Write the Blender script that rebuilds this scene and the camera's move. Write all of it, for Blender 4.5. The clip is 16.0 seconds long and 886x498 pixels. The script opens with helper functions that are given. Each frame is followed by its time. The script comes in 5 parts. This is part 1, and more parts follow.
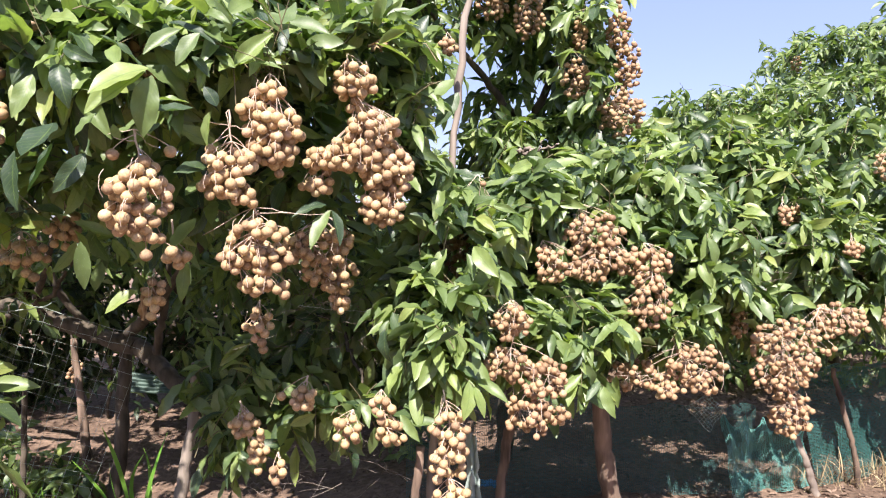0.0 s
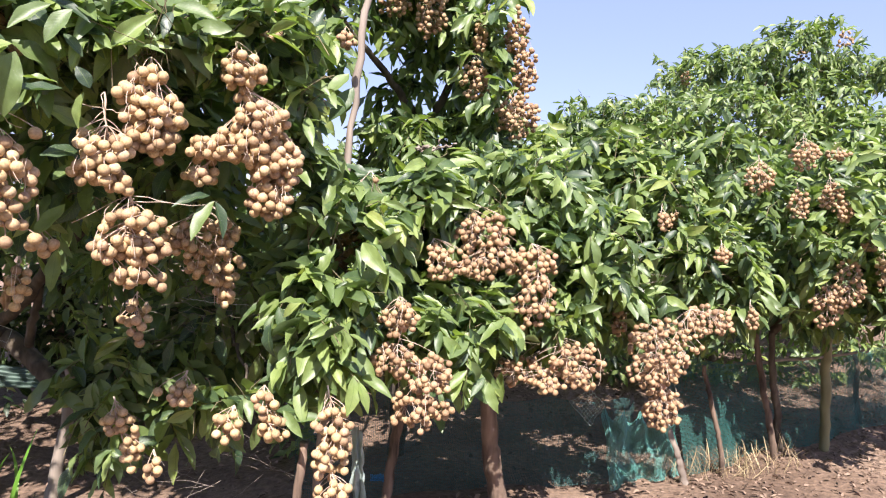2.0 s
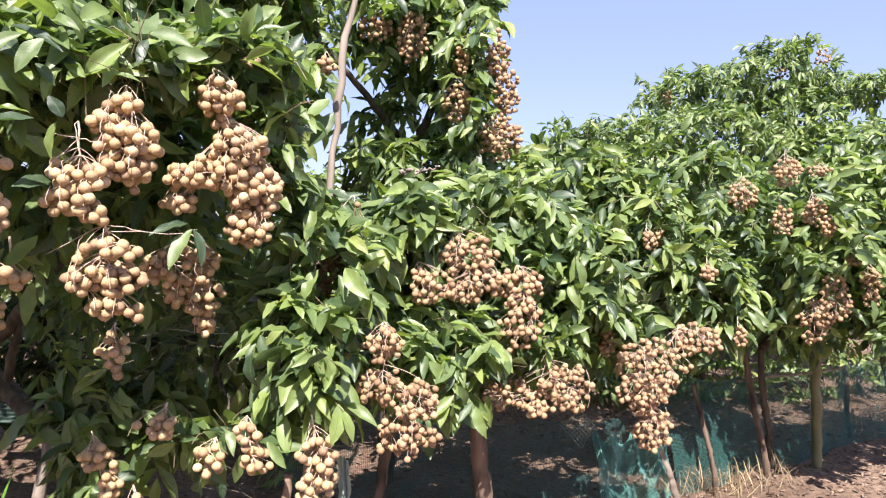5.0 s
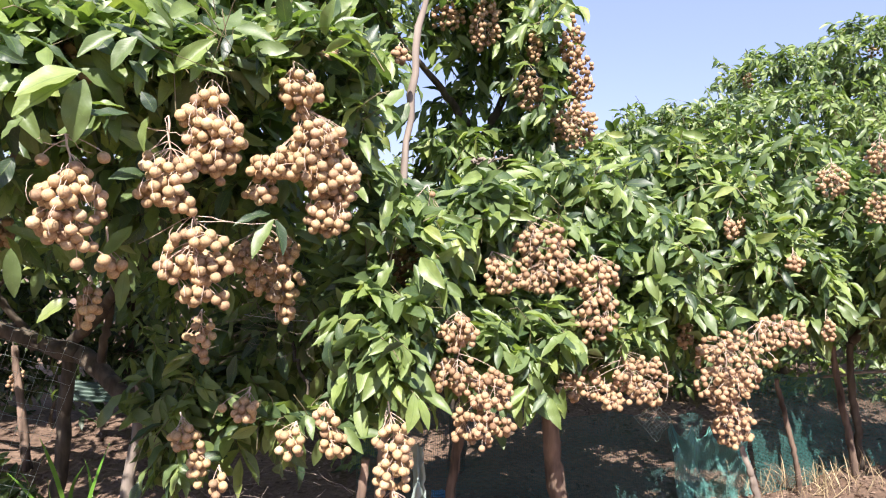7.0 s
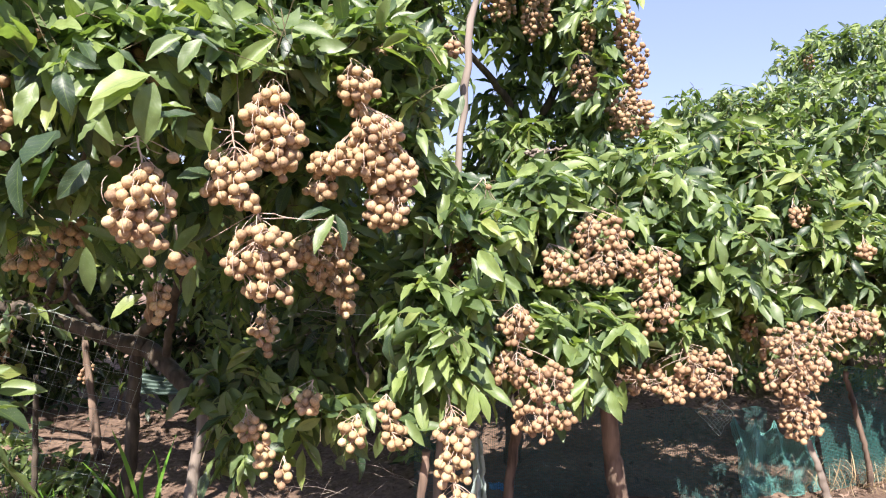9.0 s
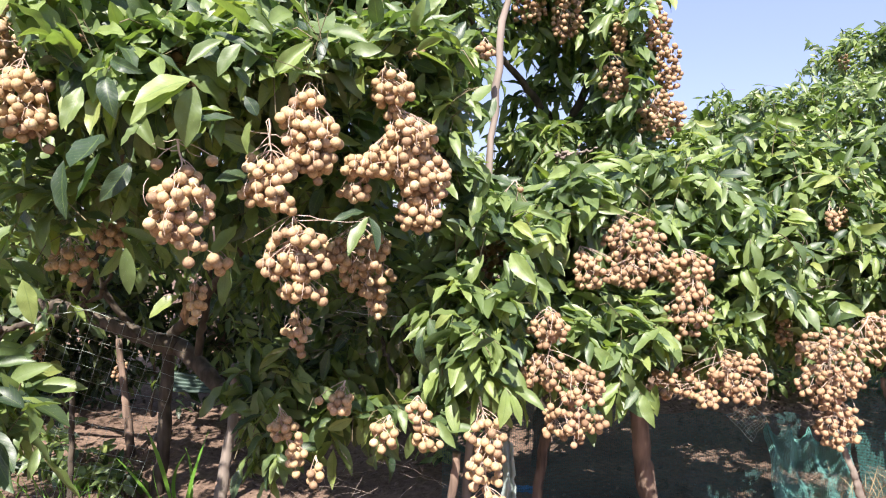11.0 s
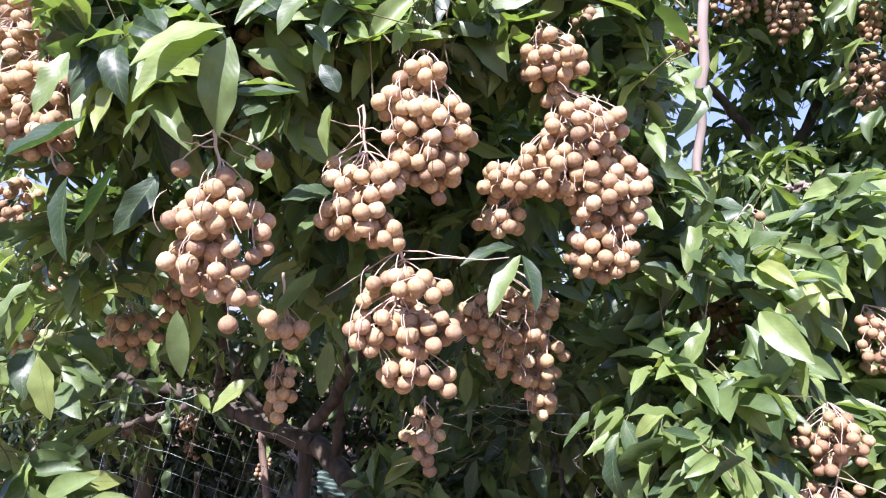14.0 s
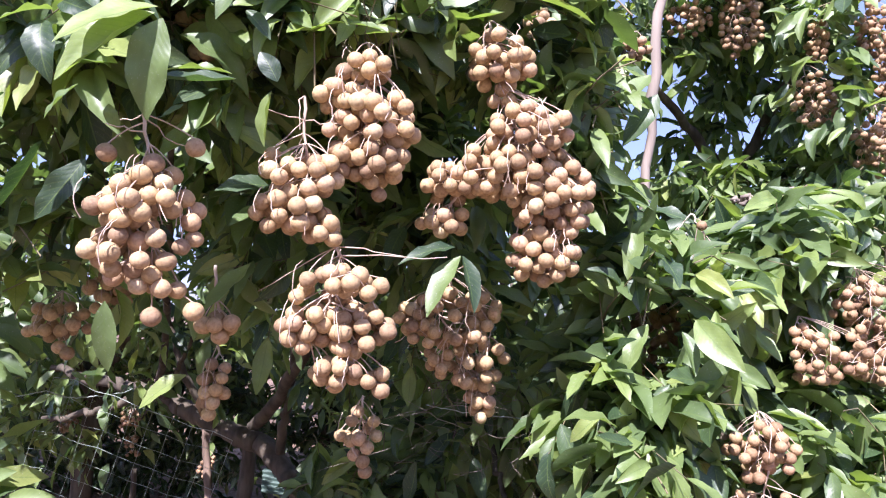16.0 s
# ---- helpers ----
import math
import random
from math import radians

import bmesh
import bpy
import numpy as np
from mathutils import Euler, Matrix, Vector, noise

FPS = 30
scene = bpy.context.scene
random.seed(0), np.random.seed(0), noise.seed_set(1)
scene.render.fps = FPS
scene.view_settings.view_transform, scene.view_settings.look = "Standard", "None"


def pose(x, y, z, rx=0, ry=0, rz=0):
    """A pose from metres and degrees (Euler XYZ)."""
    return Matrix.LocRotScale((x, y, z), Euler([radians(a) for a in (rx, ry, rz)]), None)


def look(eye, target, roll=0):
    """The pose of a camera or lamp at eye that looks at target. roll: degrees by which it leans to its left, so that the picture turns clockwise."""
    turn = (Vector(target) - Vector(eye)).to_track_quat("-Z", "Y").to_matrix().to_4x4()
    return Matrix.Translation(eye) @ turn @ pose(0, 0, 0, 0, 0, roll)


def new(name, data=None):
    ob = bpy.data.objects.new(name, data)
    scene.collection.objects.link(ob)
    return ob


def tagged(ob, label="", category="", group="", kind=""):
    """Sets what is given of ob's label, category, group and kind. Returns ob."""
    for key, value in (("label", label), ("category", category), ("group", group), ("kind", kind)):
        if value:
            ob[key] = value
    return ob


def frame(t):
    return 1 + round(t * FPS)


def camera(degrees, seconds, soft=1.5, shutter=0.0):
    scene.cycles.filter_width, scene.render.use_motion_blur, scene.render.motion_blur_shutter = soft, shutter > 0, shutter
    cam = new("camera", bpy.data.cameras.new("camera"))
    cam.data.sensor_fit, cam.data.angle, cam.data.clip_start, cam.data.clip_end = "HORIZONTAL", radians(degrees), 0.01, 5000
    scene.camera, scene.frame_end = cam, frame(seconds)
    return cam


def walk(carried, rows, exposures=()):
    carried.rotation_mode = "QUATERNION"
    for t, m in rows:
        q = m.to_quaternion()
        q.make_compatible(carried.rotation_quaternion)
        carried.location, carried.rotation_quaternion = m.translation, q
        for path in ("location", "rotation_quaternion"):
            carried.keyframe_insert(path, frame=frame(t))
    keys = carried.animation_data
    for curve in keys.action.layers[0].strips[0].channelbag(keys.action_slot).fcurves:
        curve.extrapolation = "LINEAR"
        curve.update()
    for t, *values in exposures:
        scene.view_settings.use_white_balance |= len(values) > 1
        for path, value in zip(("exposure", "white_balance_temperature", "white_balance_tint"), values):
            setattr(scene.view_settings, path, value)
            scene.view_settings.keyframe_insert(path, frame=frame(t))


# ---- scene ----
# ---- camera and walk ----
cam = camera(65.74, 16.0, soft=1.15)
EYE, TILT = 1.15, -2.0
ROWS = [
    (0.0, 0.0000, 0.0000, 0.0000, 0.00, -0.00, 0.00),
    (0.5, 0.0024, -0.0071, 0.0011, -1.02, 0.05, -0.36),
    (1.0, 0.0069, -0.0043, -0.0016, -2.25, 0.36, -0.39),
    (1.5, 0.0245, -0.0058, -0.0031, -4.20, 0.07, -0.67),
    (2.0, 0.0495, -0.0158, 0.0063, -7.69, -0.32, -1.69),
    (2.5, 0.0610, -0.0212, 0.0045, -10.87, 0.02, -2.19),
    (3.0, 0.0691, -0.0220, 0.0023, -11.65, 0.64, -1.85),
    (5.5, 0.0669, 0.0041, 0.0117, -6.71, 1.54, -0.30),
    (6.0, 0.0480, 0.0047, 0.0127, -4.64, 1.26, -0.50),
    (6.5, 0.0380, 0.0019, 0.0162, -3.80, 1.19, -0.79),
    (7.0, 0.0452, 0.0061, 0.0118, -3.03, 0.57, -0.69),
    (7.5, 0.0389, 0.0108, 0.0095, -1.76, -0.14, -0.48),
    (8.0, 0.0291, 0.0166, 0.0056, -0.70, -0.23, -0.10),
    (8.5, 0.0240, 0.0113, 0.0087, 0.38, -0.11, 0.06),
    (11.0, -0.0021, 0.0018, 0.0158, 3.01, 0.04, -0.17),
    (11.5, -0.0186, 0.0109, 0.0051, 5.79, 0.10, -0.10),
    (12.0, -0.1070, 0.1904, -0.0213, 4.42, 2.16, -0.73),
    (12.5, -0.1536, 0.3739, -0.0472, 8.24, 2.14, 1.66),
    (13.0, -0.1182, 0.5554, -0.0419, 15.69, 4.83, 0.70),
    (13.5, -0.0857, 0.6226, -0.0364, 16.78, 7.04, 0.45),
    (14.0, -0.0780, 0.6239, -0.0338, 17.17, 7.53, 0.44),
    (14.5, -0.0668, 0.6312, -0.0261, 17.12, 7.24, 0.01),
    (15.0, -0.0618, 0.6360, -0.0231, 17.37, 8.12, -0.16),
    (15.5, -0.0705, 0.6421, -0.0232, 16.15, 8.95, -0.13),
    (16.0, -0.0510, 0.6476, -0.0346, 13.69, 7.61, -1.13),
]

walk(cam, [(t, pose(0, 0, EYE, TILT) @ pose(x, y, z, 90 + pitch, roll, yaw)) for t, x, y, z, yaw, pitch, roll in ROWS],
     exposures=[(0.0, 1.38, 6400, 15), (11.5, 1.38, 6400, 15), (13.5, 1.50, 5700, 25), (16.0, 1.50, 5700, 25)])

# ---- world, sun, exposure ----
SUN_HIGH, SUN_FROM = 51.0, 184.0      # degrees above the horizon; compass bearing, 0 = +y (ahead), clockwise
world = bpy.data.worlds.new("sky")
scene.world = world
world.use_nodes = True
sky = world.node_tree.nodes.new("ShaderNodeTexSky")
sky.sky_type, sky.sun_disc = "NISHITA", False
sky.sun_elevation, sky.sun_rotation = radians(SUN_HIGH), radians(SUN_FROM)
sky.air_density, sky.dust_density, sky.ozone_density = 1.0, 1.0, 3.0
back = world.node_tree.nodes["Background"]
back.inputs["Strength"].default_value = 0.104
haze = world.node_tree.nodes.new("ShaderNodeMixRGB")       # the bluish-violet cast of the hazy sky
haze.blend_type, haze.inputs[0].default_value, haze.inputs[2].default_value = "MULTIPLY", 1.0, (1.0, 0.84, 1.0, 1)
world.node_tree.links.new(sky.outputs[0], haze.inputs[1])
veil = world.node_tree.nodes.new("ShaderNodeMixRGB")       # thin high haze that pales the blue
veil.inputs[0].default_value, veil.inputs[2].default_value = 0.5, (2.1, 2.6, 3.7, 1)
world.node_tree.links.new(haze.outputs[0], veil.inputs[1])
world.node_tree.links.new(veil.outputs[0], back.inputs["Color"])
sun_data = bpy.data.lights.new("sun", "SUN")
sun_data.energy, sun_data.angle, sun_data.color = 4.8, radians(0.6), (1.0, 0.95, 0.86)
sun = new("sun", sun_data)
sun_way = Vector((math.sin(radians(SUN_FROM)) * math.cos(radians(SUN_HIGH)), math.cos(radians(SUN_FROM)) * math.cos(radians(SUN_HIGH)), math.sin(radians(SUN_HIGH))))
sun.matrix_world = look(sun_way * 30, (0, 0, 0))


# ---- materials ----
def material(name):
    m = bpy.data.materials.new(name)
    m.use_nodes = True
    nodes, links = m.node_tree.nodes, m.node_tree.links
    return m, nodes, links, nodes["Principled BSDF"]


def ramp(nodes, stops):
    r = nodes.new("ShaderNodeValToRGB")
    while len(r.color_ramp.elements) < len(stops):
        r.color_ramp.elements.new(0.5)
    for e, (p, c) in zip(r.color_ramp.elements, stops):
        e.position, e.color = p, (*c, 1)
    return r


def blotches(nodes, links, scale, detail=3.0, space="Object", stretch=None):
    co = nodes.new("ShaderNodeTexCoord")
    n = nodes.new("ShaderNodeTexNoise")
    n.inputs["Scale"].default_value, n.inputs["Detail"].default_value = scale, detail
    if stretch:
        mp = nodes.new("ShaderNodeMapping")
        mp.inputs["Scale"].default_value = stretch
        links.new(co.outputs[space], mp.inputs["Vector"])
        links.new(mp.outputs[0], n.inputs["Vector"])
    else:
        links.new(co.outputs[space], n.inputs["Vector"])
    return n


def bumped(nodes, links, bsdf, height, strength, distance):
    b = nodes.new("ShaderNodeBump")
    b.inputs["Strength"].default_value, b.inputs["Distance"].default_value = strength, distance
    links.new(height, b.inputs["Height"])
    links.new(b.outputs[0], bsdf.inputs["Normal"])


def leaf_material(name, single, tones=((0.0, (0.026, 0.056, 0.028)), (0.22, (0.088, 0.140, 0.056)), (0.55, (0.172, 0.238, 0.080)), (0.92, (0.250, 0.325, 0.098)), (1.0, (0.30, 0.34, 0.10)))):
    """Glossy green leaf: a tone for each leaf, pale midrib and side veins, thin enough to let light through."""
    m, nodes, links, bsdf = material(name)
    if single:
        tone = nodes.new("ShaderNodeObjectInfo").outputs["Random"]
    else:
        tone = nodes.new("ShaderNodeNewGeometry").outputs["Random Per Island"]
    base = ramp(nodes, tones)
    links.new(tone, base.inputs[0])
    uv = nodes.new("ShaderNodeUVMap")
    sep = nodes.new("ShaderNodeSeparateXYZ")
    links.new(uv.outputs[0], sep.inputs[0])

    def maths(op, a, b=None, c=None):
        n = nodes.new("ShaderNodeMath")
        n.operation = op
        for i, v in enumerate((a, b, c)):
            if v is None:
                continue
            if isinstance(v, (int, float)):
                n.inputs[i].default_value = v
            else:
                links.new(v, n.inputs[i])
        return n.outputs[0]

    across = maths("ABSOLUTE", maths("SUBTRACT", sep.outputs["Y"], 0.5))
    rib = maths("LESS_THAN", across, 0.028)
    vein = maths("SINE", maths("MULTIPLY", maths("SUBTRACT", sep.outputs["X"], maths("MULTIPLY", across, 0.45)), maths("ADD", maths("MULTIPLY", tone, 26.0), 58.0)))
    veins = maths("MULTIPLY", maths("POWER", maths("MAXIMUM", vein, 0.0), 6.0), 0.22)
    pale = maths("MINIMUM", maths("ADD", maths("MULTIPLY", rib, 0.5), veins), 0.8)
    spots = blotches(nodes, links, 4.5 if single else 38.0, 2.0, "Object")
    mix = nodes.new("ShaderNodeMixRGB")
    links.new(pale, mix.inputs[0])
    links.new(base.outputs[0], mix.inputs[1])
    mix.inputs[2].default_value = (0.15, 0.22, 0.06, 1)
    shade = nodes.new("ShaderNodeMixRGB")
    shade.blend_type = "MULTIPLY"
    shade.inputs[0].default_value = 0.6
    tint = ramp(nodes, [(0.3, (0.66, 0.68, 0.66)), (0.65, (1.0, 1.0, 1.0)), (0.82, (1.2, 1.15, 1.1))])
    links.new(spots.outputs[0], tint.inputs[0])
    links.new(mix.outputs[0], shade.inputs[1])
    links.new(tint.outputs[0], shade.inputs[2])
    fleck = blotches(nodes, links, 42.0 if single else 330.0, 1.0, "Object")
    dusty = ramp(nodes, [(0.68, (0, 0, 0)), (0.74, (0.45, 0.45, 0.45))])
    links.new(fleck.outputs[0], dusty.inputs[0])
    specked = nodes.new("ShaderNodeMixRGB")
    specked.inputs[2].default_value = (0.42, 0.42, 0.34, 1)
    links.new(dusty.outputs[0], specked.inputs[0])
    links.new(shade.outputs[0], specked.inputs[1])
    links.new(specked.outputs[0], bsdf.inputs["Base Color"])
    rough = maths("ADD", maths("MULTIPLY", spots.outputs[0], 0.30), 0.33)
    links.new(rough, bsdf.inputs["Roughness"])
    bsdf.inputs["Specular IOR Level"].default_value = 0.6
    bsdf.inputs["Coat Weight"].default_value = 0.22
    bsdf.inputs["Coat Roughness"].default_value = 0.40
    bumped(nodes, links, bsdf, maths("ADD", maths("MULTIPLY", vein, 0.5), maths("MULTIPLY", rib, -1.5)), 0.16, 0.0006)
    thin = nodes.new("ShaderNodeBsdfTranslucent")
    through_tint = nodes.new("ShaderNodeMixRGB")
    through_tint.blend_type = "MULTIPLY"
    through_tint.inputs[0].default_value = 1.0
    through_tint.inputs[2].default_value = (1.62, 1.8, 0.75, 1)
    links.new(shade.outputs[0], through_tint.inputs[1])
    links.new(through_tint.outputs[0], thin.inputs["Color"])
    both = nodes.new("ShaderNodeMixShader")
    both.inputs[0].default_value = 0.32
    links.new(bsdf.outputs[0], both.inputs[1])
    links.new(thin.outputs[0], both.inputs[2])
    links.new(both.outputs[0], nodes["Material Output"].inputs[0])
    return m


LEAF, LEAF_PIECE = leaf_material("leaf_mass", False), leaf_material("leaf_single", True)
# Leaf material repeated in darker tones, deep shade put into the colour.
SHADED_SHRUB_LEAF = leaf_material("shaded_shrub_leaf", False, ((0.0, (0.014, 0.030, 0.014)), (0.5, (0.032, 0.060, 0.022)), (0.9, (0.060, 0.098, 0.032)), (1.0, (0.11, 0.13, 0.05))))


def fruit_material(name, single, tones=((0.0, (0.29, 0.190, 0.120)), (0.25, (0.41, 0.282, 0.160)), (0.7, (0.525, 0.370, 0.204)), (0.93, (0.50, 0.334, 0.216)), (1.0, (0.57, 0.45, 0.27)))):
    m, nodes, links, bsdf = material(name)
    if single:
        tone = nodes.new("ShaderNodeObjectInfo").outputs["Random"]
    else:
        tone = nodes.new("ShaderNodeNewGeometry").outputs["Random Per Island"]
    base = ramp(nodes, tones)
    links.new(tone, base.inputs[0])
    n = blotches(nodes, links, 2.6 if single else 150.0, 5.0)
    tint = ramp(nodes, [(0.3, (0.74, 0.68, 0.62)), (0.5, (0.98, 0.97, 0.95)), (0.7, (1.14, 1.13, 1.08))])
    links.new(n.outputs[0], tint.inputs[0])
    mul = nodes.new("ShaderNodeMixRGB")
    mul.blend_type, mul.inputs[0].default_value = "MULTIPLY", 1.0
    links.new(base.outputs[0], mul.inputs[1])
    links.new(tint.outputs[0], mul.inputs[2])
    links.new(mul.outputs[0], bsdf.inputs["Base Color"])
    bsdf.inputs["Roughness"].default_value = 0.62
    bsdf.inputs["Specular IOR Level"].default_value = 0.3
    fine = blotches(nodes, links, 16.0 if single else 900.0, 3.0)
    bumped(nodes, links, bsdf, fine.outputs[0], 0.45, 0.0012)
    return m


BROWNER = ((0.0, (0.22, 0.135, 0.080)), (0.25, (0.34, 0.220, 0.128)), (0.7, (0.44, 0.296, 0.172)), (0.93, (0.42, 0.255, 0.165)), (1.0, (0.48, 0.36, 0.20)))
FRUIT, FRUIT_BROWN, FRUIT_MASS = fruit_material("longan_skin", True), fruit_material("longan_skin_brown", True, BROWNER), fruit_material("longan_skin_mass", False, BROWNER)


def bark_material(name, dark, light, scale=14.0, stretch=(1, 1, 0.18), rough=0.85, bump=0.6, depth=0.006):
    m, nodes, links, bsdf = material(name)
    n = blotches(nodes, links, scale, 6.0, "Object", stretch)
    patch = blotches(nodes, links, scale * 0.22, 2.0)
    add = nodes.new("ShaderNodeMath")
    add.operation = "MULTIPLY_ADD"
    add.inputs[1].default_value = 0.5
    links.new(patch.outputs[0], add.inputs[0])
    links.new(n.outputs[0], add.inputs[2])
    mid = tuple((a + b) / 2 for a, b in zip(dark, light))
    r = ramp(nodes, [(0.55, dark), (0.75, mid), (0.95, light)])
    links.new(add.outputs[0], r.inputs[0])
    links.new(r.outputs[0], bsdf.inputs["Base Color"])
    bsdf.inputs["Roughness"].default_value = rough
    bumped(nodes, links, bsdf, n.outputs[0], bump, depth)
    return m


BARK = bark_material("grey_brown_bark", (0.034, 0.026, 0.019), (0.135, 0.107, 0.077), 26.0, (1, 1, 0.25), 0.9, 0.9, 0.01)
BARK_PALE = bark_material("weathered_pole_wood", (0.12, 0.092, 0.074), (0.35, 0.29, 0.24), 20.0, (1, 1, 0.07))
BARK_RED = bark_material("red_brown_post_wood", (0.045, 0.030, 0.022), (0.27, 0.185, 0.135), 30.0, (1, 1, 0.16), 0.9, 0.9, 0.008)
BAMBOO = bark_material("green_brown_bamboo", (0.13, 0.12, 0.055), (0.30, 0.27, 0.13), 9.0, (1, 1, 0.12), 0.55, 0.2, 0.002)
TWIG = bark_material("green_brown_twig", (0.10, 0.085, 0.045), (0.24, 0.20, 0.11), 40.0)
STALK = bark_material("pinkish_fruit_stalk", (0.40, 0.28, 0.21), (0.64, 0.52, 0.42), 60.0, (1, 1, 0.4), 0.75, 0.3, 0.001)


def ground_material():
    m, nodes, links, bsdf = material("dry_red_soil")
    big = blotches(nodes, links, 1.3, 5.0)
    fine = blotches(nodes, links, 38.0, 6.0)
    r = ramp(nodes, [(0.3, (0.125, 0.080, 0.056)), (0.5, (0.205, 0.138, 0.100)), (0.7, (0.30, 0.212, 0.158))])
    links.new(big.outputs[0], r.inputs[0])
    g = ramp(nodes, [(0.3, (0.55, 0.52, 0.5)), (0.7, (1.15, 1.12, 1.08))])
    links.new(fine.outputs[0], g.inputs[0])
    mul = nodes.new("ShaderNodeMixRGB")
    mul.blend_type, mul.inputs[0].default_value = "MULTIPLY", 1.0
    links.new(r.outputs[0], mul.inputs[1])
    links.new(g.outputs[0], mul.inputs[2])
    links.new(mul.outputs[0], bsdf.inputs["Base Color"])
    bsdf.inputs["Roughness"].default_value = 0.95
    bumped(nodes, links, bsdf, fine.outputs[0], 0.9, 0.02)
    return m


GROUND = ground_material()


def plain(name, low, high, rough=0.6, scale=25.0, single=False, island=False, translucent=0.0):
    """A colour that wanders between two tones by a noise, by the object or by the piece."""
    m, nodes, links, bsdf = material(name)
    if island:
        src = nodes.new("ShaderNodeNewGeometry").outputs["Random Per Island"]
    elif single:
        src = nodes.new("ShaderNodeObjectInfo").outputs["Random"]
    else:
        src = blotches(nodes, links, scale, 4.0).outputs[0]
    r = ramp(nodes, [(0.25, low), (0.75, high)])
    links.new(src, r.inputs[0])
    links.new(r.outputs[0], bsdf.inputs["Base Color"])
    bsdf.inputs["Roughness"].default_value = rough
    if translucent:
        thin = nodes.new("ShaderNodeBsdfTranslucent")
        links.new(r.outputs[0], thin.inputs["Color"])
        both = nodes.new("ShaderNodeMixShader")
        both.inputs[0].default_value = translucent
        links.new(bsdf.outputs[0], both.inputs[1])
        links.new(thin.outputs[0], both.inputs[2])
        links.new(both.outputs[0], nodes["Material Output"].inputs[0])
    return m


LITTER = plain("dry_fallen_leaf", (0.10, 0.064, 0.044), (0.27, 0.185, 0.135), 0.85, island=True)
STRAW = plain("dry_straw", (0.30, 0.22, 0.12), (0.55, 0.44, 0.27), 0.7, island=True, translucent=0.2)
NET_TEAL = plain("teal_plastic_net", (0.12, 0.38, 0.34), (0.28, 0.56, 0.50), 0.45, 4.0, translucent=0.3)
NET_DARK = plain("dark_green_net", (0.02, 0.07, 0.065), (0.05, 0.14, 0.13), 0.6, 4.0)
NET_MID = plain("faded_teal_net", (0.045, 0.16, 0.145), (0.10, 0.27, 0.24), 0.55, 4.0, translucent=0.25)
NET_WHITE = plain("white_net_cord", (0.26, 0.31, 0.27), (0.46, 0.52, 0.46), 0.55, 20.0)
DRY_LEAF = plain("withered_leaf", (0.34, 0.22, 0.13), (0.52, 0.38, 0.24), 0.75, 30.0)
BAG = plain("milky_plastic_sheet", (0.30, 0.40, 0.36), (0.55, 0.62, 0.58), 0.35, 9.0, translucent=0.4)
ROOFING = plain("weathered_roofing", (0.05, 0.085, 0.065), (0.11, 0.16, 0.135), 0.6, 9.0)
PIPE = plain("pale_blue_pipe", (0.24, 0.36, 0.52), (0.40, 0.52, 0.66), 0.4, 12.0)
BLUE = plain("blue_plastic_tape", (0.04, 0.16, 0.42), (0.10, 0.32, 0.62), 0.4, 20.0)
GRASS = plain("fresh_grass_blade", (0.12, 0.28, 0.030), (0.22, 0.42, 0.06), 0.45, island=True, translucent=0.35)


# ---- mesh building ----
def part(name, mesh, mat, parent=None, label="", kind=""):
    """One mesh object of one material, under a thing or a part, or on its own."""
    if isinstance(mesh, bmesh.types.BMesh):
        me = bpy.data.meshes.new(name)
        mesh.to_mesh(me)
        mesh.free()
        mesh = me
    if not mesh.materials:
        mesh.materials.append(mat)
    ob = new(name, mesh)
    ob.parent = parent
    return tagged(ob, label=label, kind=kind)


def thing(name, label, category, group="", kind="", at=(0, 0, 0)):
    ob = new(name)
    ob.empty_display_size = 0.1
    ob.location = at
    return tagged(ob, label, category, group, kind)


def mesh_of(name, verts, faces, uvs=None, smooth=True):
    """A mesh of arrays: verts n x 3, faces m x 3 or m x 4, one uv for each vertex."""
    verts, faces = np.asarray(verts, np.float32), np.asarray(faces, np.int32)
    me = bpy.data.meshes.new(name)
    count, sides = faces.shape
    me.vertices.add(len(verts))
    me.vertices.foreach_set("co", verts.ravel())
    me.loops.add(faces.size)
    me.loops.foreach_set("vertex_index", faces.ravel())
    me.polygons.add(count)
    me.polygons.foreach_set("loop_start", np.arange(0, faces.size, sides, dtype=np.int32))
    if uvs is not None:
        layer = me.uv_layers.new(name="UVMap")
        layer.data.foreach_set("uv", np.asarray(uvs, np.float32)[faces.ravel()].ravel())
    me.polygons.foreach_set("use_smooth", np.full(count, smooth))
    me.update(calc_edges=True)
    me.validate()
    return me


def unit(v):
    v = np.asarray(v, float)
    return v / (np.linalg.norm(v, axis=-1, keepdims=True) + 1e-9)


